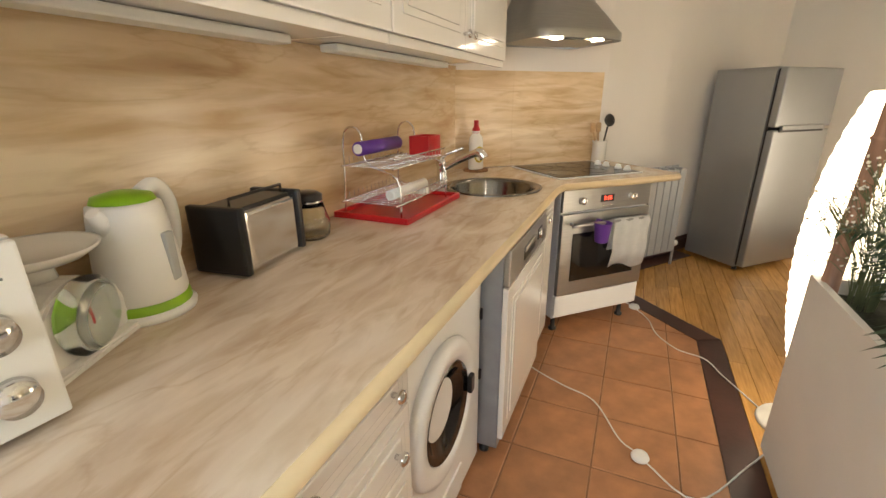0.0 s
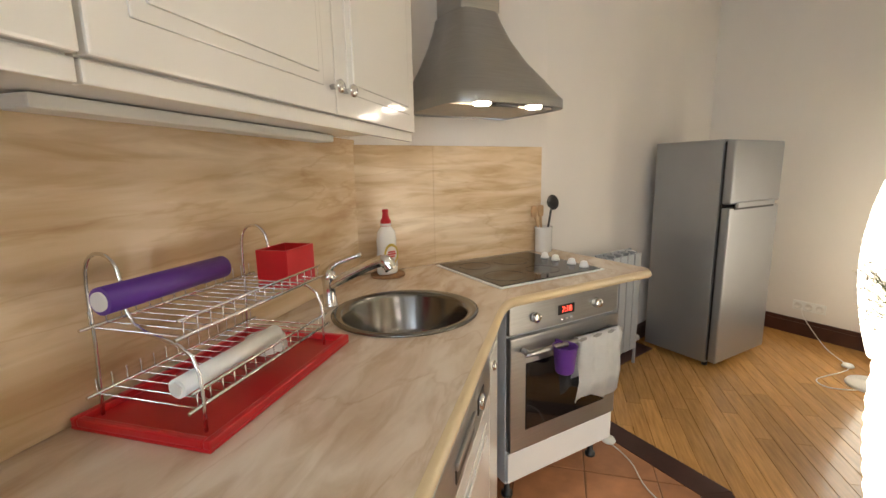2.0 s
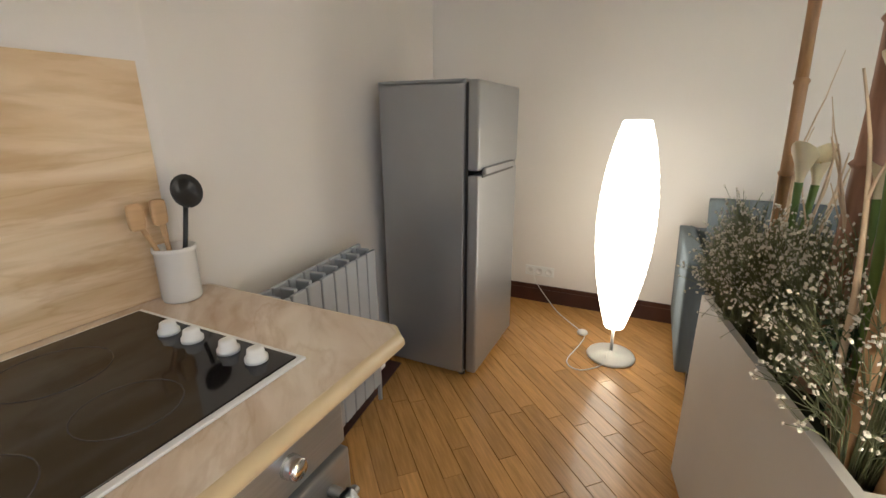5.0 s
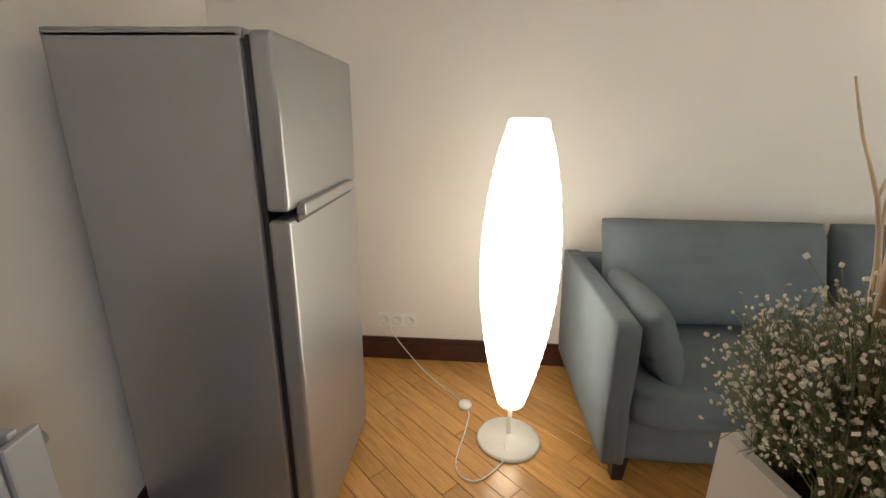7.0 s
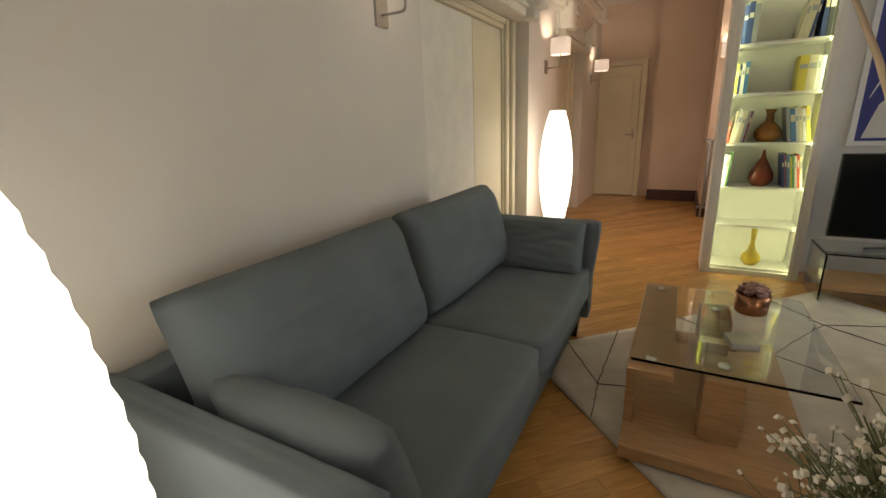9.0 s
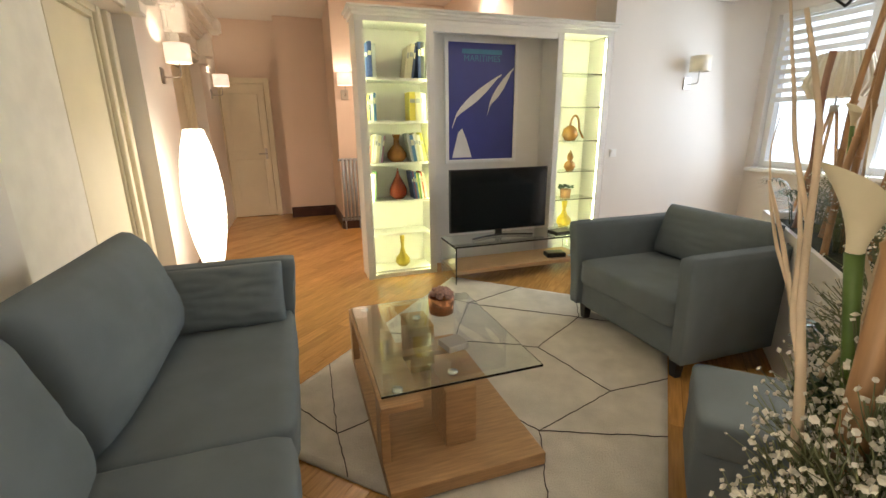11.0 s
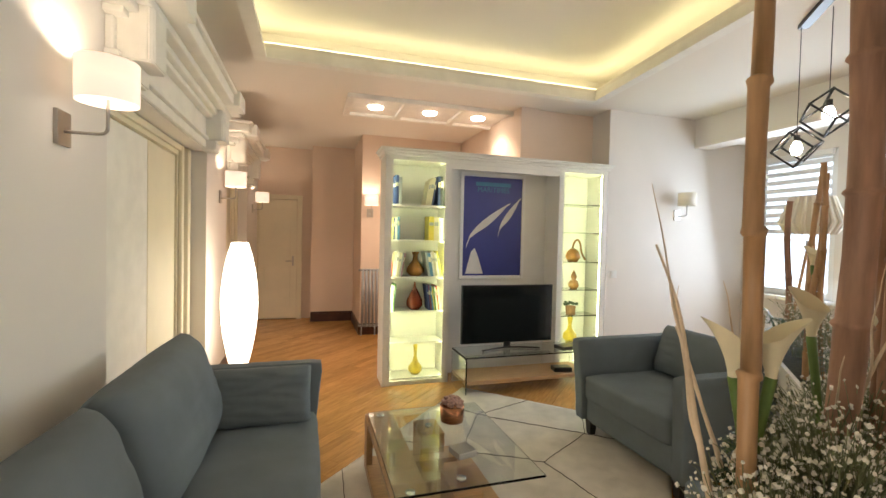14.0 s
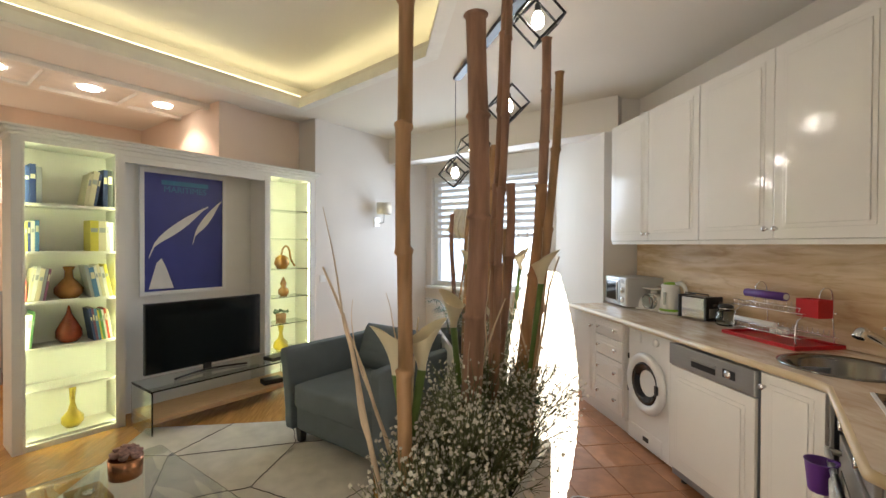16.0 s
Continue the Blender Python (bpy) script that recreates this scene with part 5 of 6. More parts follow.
# dish rack on its red tray
ob = thing("drip_tray", on_top(1.03, 0.10, 0), "shallow red plastic drip tray", "tray")
bm = box(-0.245, 0.245, -0.18, 0.13, 0, 0.006, 0.002)
for a in ((-0.245, 0.245, -0.18, -0.165), (-0.245, 0.245, 0.115, 0.13), (-0.245, -0.23, -0.165, 0.115), (0.23, 0.245, -0.165, 0.115)):
    box(*a, 0.0055, 0.022, 0.004, bm)
part("tray", bm, RED, ob)
rk = thing("dish_rack", on_top(1.03, 0.10, 0, TOP + 0.006), "two-tier chrome wire dish rack on the tray", "dish rack")
for x in (-0.2, 0.2):
    part("end_hoop", tube([(x, -0.13, 0.0), (x, -0.12, 0.14), (x, 0.0, 0.19), (x, 0.02, 0.29), (x, 0.06, 0.315), (x, 0.095, 0.28), (x, 0.10, 0.14), (x, 0.11, 0.0)], 0.0035, 8, smooth=4), CHROME, rk)
for z, y0, y1 in ((0.05, -0.13, 0.10), (0.18, -0.12, 0.09)):
    for y in (y0, y1):
        part("rail", tube([(-0.23, y, z), (0.23, y, z)], 0.0035, 8), CHROME, rk)
    for k in range(15):
        x = -0.21 + 0.03 * k
        part("wire", tube([(x, y0, z + 0.03), (x, y0, z), (x, y1, z), (x, y1, z + 0.03)], 0.0018, 5, smooth=1), CHROME, rk)
    part("rim", tube([(-0.22, y0, z + 0.03), (0.22, y0, z + 0.03)], 0.0028, 6), CHROME, rk)
for nm, x0, x1, y, z, r, mt, lb in (("foil_roll", -0.25, 0.02, 0.0, 0.246, 0.024, PURPLE, "purple roll of bin liners on the rack"), ("film_roll", -0.22, 0.05, -0.10, 0.088, 0.018, PLASTIC, "clear roll of cling film on the rack")):
    o = thing(nm, on_top(1.03, 0.10, 0, TOP + 0.006), lb, "roll")
    part("roll", tube([(x0, y, z), (x1, y, z)], r, 20), mt, o)
    part("core", tube([(x0 - 0.004, y, z), (x1 + 0.004, y, z)], r * 0.7, 16), CERAMIC, o)
o = thing("cutlery_cup", on_top(0.82, 0.13, 0, TOP + 0.17), "red plastic cutlery holder hooked on the rack", "cutlery holder")
part("cup", ring_slab([(-0.06, -0.045), (0.06, -0.045), (0.06, 0.045), (-0.06, 0.045)], [(-0.056, -0.041), (0.056, -0.041), (0.056, 0.041), (-0.056, 0.041)], 0.0, 0.095), RED, o)
part("bottom", box(-0.056, 0.056, -0.041, 0.041, 0.0, 0.005), RED, o)
o = thing("small_bowl", on_top(0.98, 0.17, 0, TOP + 0.052), "small white ceramic bowl upside down on the rack", "bowl")
part("bowl", turned([(0.045, 0), (0.048, 0.004), (0.044, 0.03), (0.03, 0.036), (0, 0.036)], 30), CERAMIC, o)

ob = thing("soap_bottle", pose(0.03, -0.10, TOP + 0.012, 0, 0, 12), "white washing-up liquid bottle with red cap", "bottle")
part("bottle", turned([(0, 0), (0.046, 0), (0.051, 0.008), (0.051, 0.07), (0.046, 0.11), (0.048, 0.15), (0.042, 0.185), (0.026, 0.205), (0.020, 0.212), (0, 0.212)], 36, squash=(1, 0.66)), CERAMIC, ob)
cap = part("cap", turned([(0.022, 0.21), (0.023, 0.235), (0.016, 0.244), (0.012, 0.268), (0.015, 0.272), (0.013, 0.282), (0, 0.282)], 20), RED, ob, "red push cap")
part("cap_band", turned([(0.0235, 0.212), (0.0242, 0.218), (0.0238, 0.222)], 20), CERAMIC, cap)
oval = turned([(0, 0.0), (0.041, 0.0), (0.041, 0.0016), (0, 0.0016)], 30, squash=(0.9, 1.15))
lb = part("label", oval, GOURDYEL, ob, "yellow oval label")
lb.matrix_local = pose(0, -0.0325, 0.088, 90)
part("label_centre", turned([(0, 0.0017), (0.031, 0.0017), (0.031, 0.0024), (0, 0.0024)], 24, squash=(0.9, 1.15)), PAPER, lb)
for k, w in enumerate((0.018, 0.022, 0.015)):
    part("label_mark", box(-w, w, 0.008 - 0.010 * k, 0.015 - 0.010 * k, 0.0025, 0.0031), RED, lb)
mesh_thing("cork_mat", turned([(0, 0), (0.075, 0), (0.075, 0.010), (0, 0.010)], 36), CORK, pose(0.03, -0.10, TOP + 0.001), "round cork mat under the bottle", "mat")

ob = thing("utensil_jar", pose(0.975, -0.065, TOP + 0.001), "white ceramic jar of kitchen utensils", "jar")
part("jar", turned([(0, 0), (0.043, 0), (0.046, 0.006), (0.046, 0.125), (0.049, 0.128), (0.049, 0.138), (0.044, 0.139), (0.042, 0.02), (0, 0.02)], 30), CERAMIC, ob)
for k, (x, y, lean, head, mt) in enumerate(((-0.02, 0.0, -0.05, 0.014, SPOONWOOD), (0.0, 0.015, -0.01, 0.018, SPOONWOOD), (0.012, -0.01, 0.03, 0.0, BLACK))):
    sp = part("utensil", tube([(x * 0.3, y * 0.3, 0.03), (x + lean * 0.5, y, 0.15), (x + lean, y, 0.21 + 0.02 * (k == 2))], 0.006, 8), mt, ob, "wooden spoon" if mt is SPOONWOOD else "black ladle")
    if head:
        part("head", cushion(x + lean * 1.05, y, 0.225, 0.035, 0.012, 0.06, 0.6, n=4), mt, sp)
    else:
        part("head", turned([(0, -0.012), (0.03, -0.006), (0.042, 0.012), (0.040, 0.014), (0.028, 0.0), (0, -0.005)], 24), mt, sp).matrix_local = pose(x + lean * 1.1, y, 0.268, 78)

# oven cloth and cup on the handle
ob = thing("towel", pose(0.285, -0.03, 0), "white terry towel hung over the oven handle", "towel")
bm = bmesh.new()
prof = [(-0.659, 0.40), (-0.675, 0.50), (-0.670, 0.60), (-0.672, 0.66), (-0.660, 0.688), (-0.648, 0.688), (-0.640, 0.66), (-0.637, 0.55), (-0.634, 0.50)]
grid = []
for i in range(15):
    x = 0.30 + 0.25 * i / 14
    w = 0.006 * math.sin(i * 1.3)
    grid.append([bm.verts.new((x + 0.004 * math.sin(j * 2 + i), yv + (w if j < 4 else 0) - 0.0, zv + (0.02 * math.sin(i * 0.45) if j == 0 else 0))) for j, (yv, zv) in enumerate(prof)])
for a, b in zip(grid, grid[1:]):
    for j in range(len(prof) - 1):
        bm.faces.new((a[j], b[j], b[j + 1], a[j + 1])).smooth = True
r = bmesh.ops.solidify(bm, geom=bm.faces[:], thickness=0.006)
part("cloth", bm, TOWEL, ob)
ob = thing("measuring_cup", pose(0.285 + 0.21, -0.03 - 0.685, 0.575), "purple plastic cup hooked on the oven handle", "cup")
part("cup", turned([(0, 0), (0.032, 0), (0.036, 0.006), (0.046, 0.105), (0.049, 0.108), (0.044, 0.108), (0.034, 0.008), (0, 0.006)], 28), PURPLE, ob)
part("hook", tube([(0.0, 0.044, 0.10), (0.0, 0.050, 0.115), (0.0, 0.018, 0.116)], 0.005, 8), PURPLE, ob)


def cable(name, pts, label, r=0.0032):
    mesh_thing(name, tube(pts, r, 8, smooth=5), CABLE, pose(0, 0, 0), label, "cable", "white lamp cables")


cable("lamp_cable", [(-0.02, -0.84, 0.08), (0.0, -0.86, 0.006), (0.06, -1.05, 0.005), (0.12, -1.2, 0.005), (0.06, -1.42, 0.005), (0.06, -1.50, 0.010), (0.06, -1.57, 0.010), (0.10, -1.75, 0.005), (0.4, -1.72, 0.01), (0.64, -1.68, 0.006)], "white cable with a foot switch lying on the tiles")
cable("lamp_cable", [(0.92, -0.50, 0.05), (0.97, -0.54, 0.02), (0.95, -0.70, 0.006), (0.86, -0.85, 0.005), (0.83, -1.02, 0.005), (0.88, -1.15, 0.009), (0.83, -1.29, 0.010), (0.77, -1.5, 0.006), (0.74, -1.55, 0.01)], "white cable running across the tiles")
cable("lamp_cable", [(XE - 0.02, -0.40, 0.22), (XE - 0.05, -0.43, 0.16), (3.25, -0.62, 0.01), (3.0, -0.83, 0.008), (2.86, -0.84, 0.006), (2.62, -0.80, 0.006), (2.55, -0.88, 0.006), (2.66, -0.99, 0.006), (2.74, -1.0, 0.03)], "white cable from the socket to the floor lamp")
for x, y in ((0.06, -1.535), (0.99, -0.545), (3.0, -0.83)):
    mesh_thing("foot_switch", turned([(0, 0), (0.032, 0), (0.034, 0.006), (0.028, 0.018), (0.010, 0.022), (0, 0.022)], 24), PLASTIC, pose(x, y, 0.005), "round white foot switch on the floor", "switch", "cable switches")
ob = thing("wall_socket", pose(XE, -0.33, 0.24, 0, 0, -90), "triple white wall socket above the skirting", "socket")
part("plate", box(-0.0, 0.215, -0.010, 0, -0.038, 0.038, 0.003), PLASTIC, ob)
for k in range(3):
    part("outlet", turned([(0.026, 0), (0.027, 0.004), (0.022, 0.004), (0.020, 0.001), (0, 0.001)], 20), CERAMIC, ob).matrix_local = pose(0.036 + 0.071 * k, -0.010, 0, 90)
ob = thing("light_switch", pose(-0.62, -4.94, 1.05, 0, 0, 180), "white light switch on the wall", "switch")
part("plate", box(-0.04, 0.04, -0.010, 0, -0.04, 0.04, 0.003), PLASTIC, ob)
part("rocker", box(-0.028, 0.028, -0.014, -0.009, -0.028, 0.028, 0.002), WHITE, ob)

# hall radiator beside the bookcase
ob = thing("radiator", pose(1.83, -7.09, 0, 0, 0, 0), "tall grey ribbed radiator in the hall", "radiator")
for k in range(5):
    part("section", tube([(-0.16 + 0.05 * k, 0.0, 0.12), (-0.16 + 0.05 * k, 0.0, 0.95)], 0.018, 10), RADIATOR, ob)
for z in (0.14, 0.93):
    part("header", tube([(-0.2, 0.0, z), (0.10, 0.0, z)], 0.016, 10), RADIATOR, ob)
for x in (-0.14, 0.05):
    part("pipe", tube([(x, 0, 0.0), (x, 0, 0.12)], 0.010, 8), RADIATOR, ob)


def cage(x, y, z, size, rx, ry, rz):
    """A wire-cube pendant with a lit bulb, hung from the ceiling."""
    ob = thing("pendant_lamp", pose(x, y, z), "black open cube pendant with a lit bulb", "pendant lamp", "black cube pendants")
    rot = Euler((radians(rx), radians(ry), radians(rz))).to_matrix()
    h = size / 2
    c = [rot @ Vector((sx * h, sy * h, sz * h)) for sx in (-1, 1) for sy in (-1, 1) for sz in (-1, 1)]
    for i in range(8):
        for j in range(i + 1, 8):
            if bin(i ^ j).count("1") == 1:
                way = (c[j] - c[i]).normalized() * 0.004
                part("bar", tube([c[i] - way, c[j] + way], 0.0075, 4), BLACK, ob)
    part("bulb", turned([(0, -0.055), (0.022, -0.045), (0.032, -0.02), (0.028, 0.01), (0.014, 0.035), (0, 0.035)], 18), BULB, ob, "glowing bulb")
    part("socket", turned([(0, 0.033), (0.017, 0.035), (0.017, 0.075), (0, 0.078)], 14), BLACK, ob)
    part("cord", tube([(0, 0, 0.075), (0, 0, H - 0.03 - z)], 0.0025, 6), BLACK, ob)
    return ob


cage(-0.43, -2.96, 2.05, 0.16, 45, 20, 15)
cage(-0.33, -2.72, 2.20, 0.16, 40, -25, 50)
cage(-0.12, -2.30, 2.40, 0.17, 35, 30, 5)
cage(0.42, -1.84, 2.62, 0.17, 45, 10, 35)
ob = thing("pendant_rail", pose(0, -2.38, H - 0.031, 0, 0, 52), "black ceiling bar carrying the cube pendants", "ceiling rail")
part("bar", box(-0.75, 0.75, -0.03, 0.03, 0.0, 0.03, 0.003), BLACK, ob)

ob = thing("tripod_lamp", pose(-1.75, -3.70, 0), "tripod lamp with a faceted cream strip shade near the window", "floor lamp")
for k in range(3):
    a = 2 * math.pi * k / 3 + 0.4
    part("leg", tube([(0.26 * math.cos(a), 0.26 * math.sin(a), 0.0), (0.02 * math.cos(a), 0.02 * math.sin(a), 1.42)], 0.013, 8), OAKLIGHT, ob)
part("hub", turned([(0, 1.40), (0.035, 1.40), (0.035, 1.46), (0, 1.46)], 16), BRONZE, ob)
part("stem", tube([(0, 0, 1.45), (0, 0, 1.62)], 0.008, 8), BRONZE, ob)
bm = bmesh.new()
for k in range(20):
    a = 2 * math.pi * k / 20
    pts = [(r * math.cos(a), r * math.sin(a), z) for r, z in ((0.15, 1.85), (0.23, 1.62), (0.17, 1.52))]
    tube(pts, 0.016, 4, bm, smooth=1)
part("shade", bm, SHADESTRIP, ob, "cream wooden strip shade")
part("shade_lining", turned([(0.145, 1.85), (0.222, 1.62), (0.165, 1.52)], 20), mat("lining", (0.78, 0.72, 0.58), 0.8, var=0.04), ob)

# ---- plants in planters ----
prnd = random.Random(3)


def planter(name, m, length, width, height, label):
    ob = thing(name, m, label, "planter", "white box planters")
    bm = ring_slab([(0, -width), (length, -width), (length, 0), (0, 0)], [(0.022, -width + 0.022), (length - 0.022, -width + 0.022), (length - 0.022, -0.022), (0.022, -0.022)], 0.03, height)
    part("box", bm, PLANTER, ob)
    part("soil", box(0.022, length - 0.022, -width + 0.022, -0.022, 0.035, height - 0.05), mat("dark_moss", (0.03, 0.035, 0.02), 1.0, var=0.5, scale=40, bump=1.0, bscale=60), ob, "dark planting moss")
    part("bottom", box(0.03, length - 0.03, -width + 0.03, -0.03, 0.0, 0.0345), PLANTER, ob)
    return ob


def bamboo(x, y, z0, h, r, lean=(0, 0), material=BAMBOO, label="tall dry bamboo cane stuck in the planter"):
    pts, rr = [], []
    nodes = max(3, int(h / (0.19 + 2.2 * r)))
    for k in range(nodes):
        for u, f in ((0.0, 1.16), (0.025, 0.97), (0.5, 0.93), (0.955, 0.99), (0.985, 1.22)):
            t = (k + u) / nodes
            wob = 0.010 * math.sin(7 * t + x * 9) + 0.005 * (k % 2) * (1 if r < 0.02 else 0)
            pts.append((lean[0] * t + wob, lean[1] * t + 0.008 * math.cos(6 * t + y * 7), h * t))
            rr.append(r * f * (1 - 0.12 * t))
    bm = tube(pts, r, 16, radii=rr, smooth=1)
    return mesh_thing("bamboo_cane", bm, material, pose(x, y, z0), label, "bamboo", "bamboo canes in the planters")


def twig(x, y, z0, h, seed, way=(0.0, 0.0)):
    r = random.Random(seed)
    bm = bmesh.new()

    def branch(p, way, ln, rad, depth):
        pts, rr = [p], [rad]
        n = 7
        q, w = Vector(p), Vector(way).normalized()
        for k in range(n):
            w = (w + Vector((r.uniform(-0.16, 0.16), r.uniform(-0.16, 0.16), r.uniform(0.0, 0.2)))).normalized()
            q = q + w * ln / n
            pts.append(q.copy())
            rr.append(rad * (1 - 0.8 * (k + 1) / n))
            if depth and k in (2, 4):
                branch(q.copy(), w + Vector((r.uniform(-0.4, 0.4), r.uniform(-0.4, 0.4), 0.3)), ln * 0.42, rr[-1] * 0.8, depth - 1)
        tube(pts, rad, 7, bm, rr, 2)

    branch(Vector((0, 0, 0)), (*way, 1), h, 0.009, 1)
    mesh_thing("bleached_twig", bm, TWIG, pose(x, y, z0), "pale twisted bare twig standing in the planter", "twig", "bleached twigs")


def gypsophila(x, y, z0, spread, h, count, seed, name="baby_breath"):
    """A spray of thin stems with many small white blossoms."""
    r = random.Random(seed)
    ob = thing(name, pose(x, y, z0), "airy bunch of small white blossoms on thin stems", "flowers", "baby's breath bunches")
    st, fl = bmesh.new(), []
    for k in range(count):
        a, e = r.uniform(0, 2 * math.pi), spread * math.sqrt(r.random())
        hh = h * (0.45 + 0.55 * r.random()) * (1 - 0.25 * (e / spread) ** 2)
        tip = Vector((e * math.cos(a), e * math.sin(a), hh))
        mid = Vector((tip.x * 0.35, tip.y * 0.35, hh * 0.55))
        tube([(0.03 * math.cos(a), 0.03 * math.sin(a), -0.02), mid, tip], 0.0012, 3, st, smooth=2)
        for j in range(r.randint(3, 6)):
            q = tip + Vector((r.gauss(0, 0.022), r.gauss(0, 0.022), r.gauss(0, 0.022)))
            fl.append((q, r.uniform(0.003, 0.0058)))
            tube([mid.lerp(tip, 0.7), q], 0.0008, 3, st, smooth=1)
    part("stems", st, STEM, ob, "thin grey-green stems")
    verts, faces = [], []
    for q, rad in fl:
        rot = Euler((r.uniform(0, 6), r.uniform(0, 6), 0)).to_matrix()
        b = len(verts)
        verts.append(tuple(q + rot @ Vector((0, 0, rad * 0.5))))
        for k in range(6):
            c = k * math.pi / 3
            verts.append(tuple(q + rot @ Vector((rad * math.cos(c), rad * math.sin(c), rad * (0.25 if k % 2 else -0.2)))))
        verts.append(tuple(q + rot @ Vector((0, 0, -rad * 0.6))))
        for k in range(6):
            faces.append((b, b + 1 + k, b + 1 + (k + 1) % 6))
            faces.append((b + 7, b + 1 + (k + 1) % 6, b + 1 + k))
    me = bpy.data.meshes.new("blossoms")
    me.from_pydata(verts, [], faces)
    me.materials.append(PETAL)
    bl = new("blossoms", me)
    bl.parent = ob
    tagged(bl, "many tiny white blossoms", kind="stuff")


def frond(x, y, z0, turn, ln, rise, seed):
    """A palm leaf: a curved rib with narrow leaflets either side."""
    r = random.Random(seed)
    ob = thing("palm_frond", pose(x, y, z0, 0, 0, turn), "dark green feathery palm leaf arching out of the planter", "palm leaf", "palm leaves in the planters")
    pts = [Vector((ln * u * (0.45 + 0.4 * u), 0, rise * math.sin(u * 2.0))) for u in [k / 12 for k in range(13)]]
    part("rib", tube(pts, 0.003, 5, radii=[0.004 * (1 - 0.8 * k / 12) for k in range(13)], smooth=1), STEM, ob)
    bm = bmesh.new()
    for k in range(3, 26):
        u = k / 26
        i = min(11, int(u * 12))
        p = pts[i].lerp(pts[i + 1], u * 12 - i)
        for sgn in (-1, 1):
            L = min(0.17, 0.55 * ln) * math.sin(math.pi * min(1, u * 0.85 + 0.12)) * r.uniform(0.85, 1.1)
            w = 0.0065
            tip = p + Vector((L * 0.65, sgn * L * 0.72, -L * 0.15 + r.uniform(-0.02, 0.03)))
            mid = p.lerp(tip, 0.45) + Vector((0, 0, 0.012))
            side = Vector((-0.72 * sgn, 0.65, 0)) * w
            vs = [bm.verts.new(q) for q in (p, mid + side, tip, mid - side)]
            bm.faces.new(vs)
    part("leaflets", bm, LEAF, ob, "narrow dark leaflets")


def calla(x, y, z0, h, turn, lean=0.06):
    ob = thing("calla_lily", pose(x, y, z0, 0, 0, turn), "cream calla lily with a green stem", "flower", "calla lilies")
    part("stem", tube([(0, 0, 0), (lean * 0.4, 0, h * 0.5), (lean, 0, h)], 0.009, 10, radii=[0.007, 0.007, 0.010], smooth=4), LILYSTEM, ob)
    own = bmesh.new()
    rings = []
    for k in range(10):
        u = k / 9
        ring = []
        for j in range(20):
            a = 2 * math.pi * j / 20
            rad = 0.009 + 0.022 * u ** 1.6
            lift = 0.075 * u + (0.035 * u * u * max(0, math.cos(a)) - 0.015 * u * max(0, -math.cos(a)))
            flare = 1 + 0.9 * u * u * max(0, math.cos(a))
            ring.append(own.verts.new((lean + rad * flare * math.cos(a), rad * math.sin(a), h + lift)))
        rings.append(ring)
    for a, b in zip(rings, rings[1:]):
        for j in range(20):
            own.faces.new((a[j], a[(j + 1) % 20], b[(j + 1) % 20], b[j])).smooth = True
    part("petal", own, LILY, ob)
    part("spadix", tube([(lean, 0, h), (lean + 0.005, 0, h + 0.06)], 0.004, 8), GOURDYEL, ob)


# planter by the passage
TURNB = 10.0
PB = pose(1.10, -1.468, 0, 0, 0, TURNB)
planter("planter", PB, 0.86, 0.20, 0.76, "tall white box planter with bamboo and dried flowers")


def inB(u, v):
    p = PB @ Vector((0.03 + u * 0.92, -v * 0.55, 0))
    return p.x, p.y


ZB = 0.70
for x, y, h, r, lean, mt in ((1.865, -1.455, 1.95, 0.0165, (0.03, 0.01), BAMBOO), (1.525, -1.515, 1.37, 0.032, (-0.01, 0.0), BAMBOOB), (1.385, -1.515, 2.05, 0.013, (-0.03, 0.0), BAMBOOB), (1.345, -1.55, 2.08, 0.014, (0.02, 0.03), BAMBOOB),
                             (1.24, -1.49, 1.33, 0.016, (-0.12, 0.05), BAMBOO), (1.20, -1.55, 0.96, 0.023, (-0.11, 0.03), BAMBOO), (1.27, -1.58, 0.95, 0.017, (-0.03, 0.02), BAMBOOB), (1.30, -1.58, 0.80, 0.014, (-0.06, 0.0), BAMBOO)):
    bamboo(x, y, ZB, h, r, lean, mt)
for k, (x, y, h, ln) in enumerate(((1.85, -1.50, 0.74, (0.03, -0.02)), (1.83, -1.51, 0.58, (-0.12, 0.0)), (1.72, -1.50, 0.58, (0.14, 0.0)), (1.27, -1.50, 0.72, (-0.08, 0.05)), (1.45, -1.55, 0.62, (0.1, 0.0)))):
    twig(x, y, ZB, h, 20 + k, ln)
for k, (u, v, sp, h, n) in enumerate(((0.10, 0.12, 0.17, 0.42, 120), (0.30, 0.28, 0.19, 0.44, 150), (0.48, 0.14, 0.18, 0.42, 140), (0.58, 0.20, 0.14, 0.42, 150), (0.70, 0.08, 0.12, 0.44, 150), (0.06, 0.32, 0.17, 0.42, 110), (0.72, 0.22, 0.11, 0.36, 130), (0.86, 0.20, 0.10, 0.26, 110), (0.84, 0.10, 0.11, 0.36, 110))):
    gypsophila(*inB(u, v), ZB, sp, h, n, 50 + k)
for k in range(13):
    u, v = 0.08 + 0.60 * prnd.random(), 0.10 + 0.18 * prnd.random()
    frond(*inB(u, v), ZB, prnd.uniform(0, 360), prnd.uniform(0.10, 0.18), prnd.uniform(0.20, 0.30), 80 + k)
for x, y, h, t in ((1.85, -1.505, 0.47, 150), (1.78, -1.49, 0.46, -30), (1.50, -1.55, 0.50, -100), (1.27, -1.50, 0.62, 120), (1.42, -1.55, 0.48, 20)):
    calla(x, y, ZB, h, t)

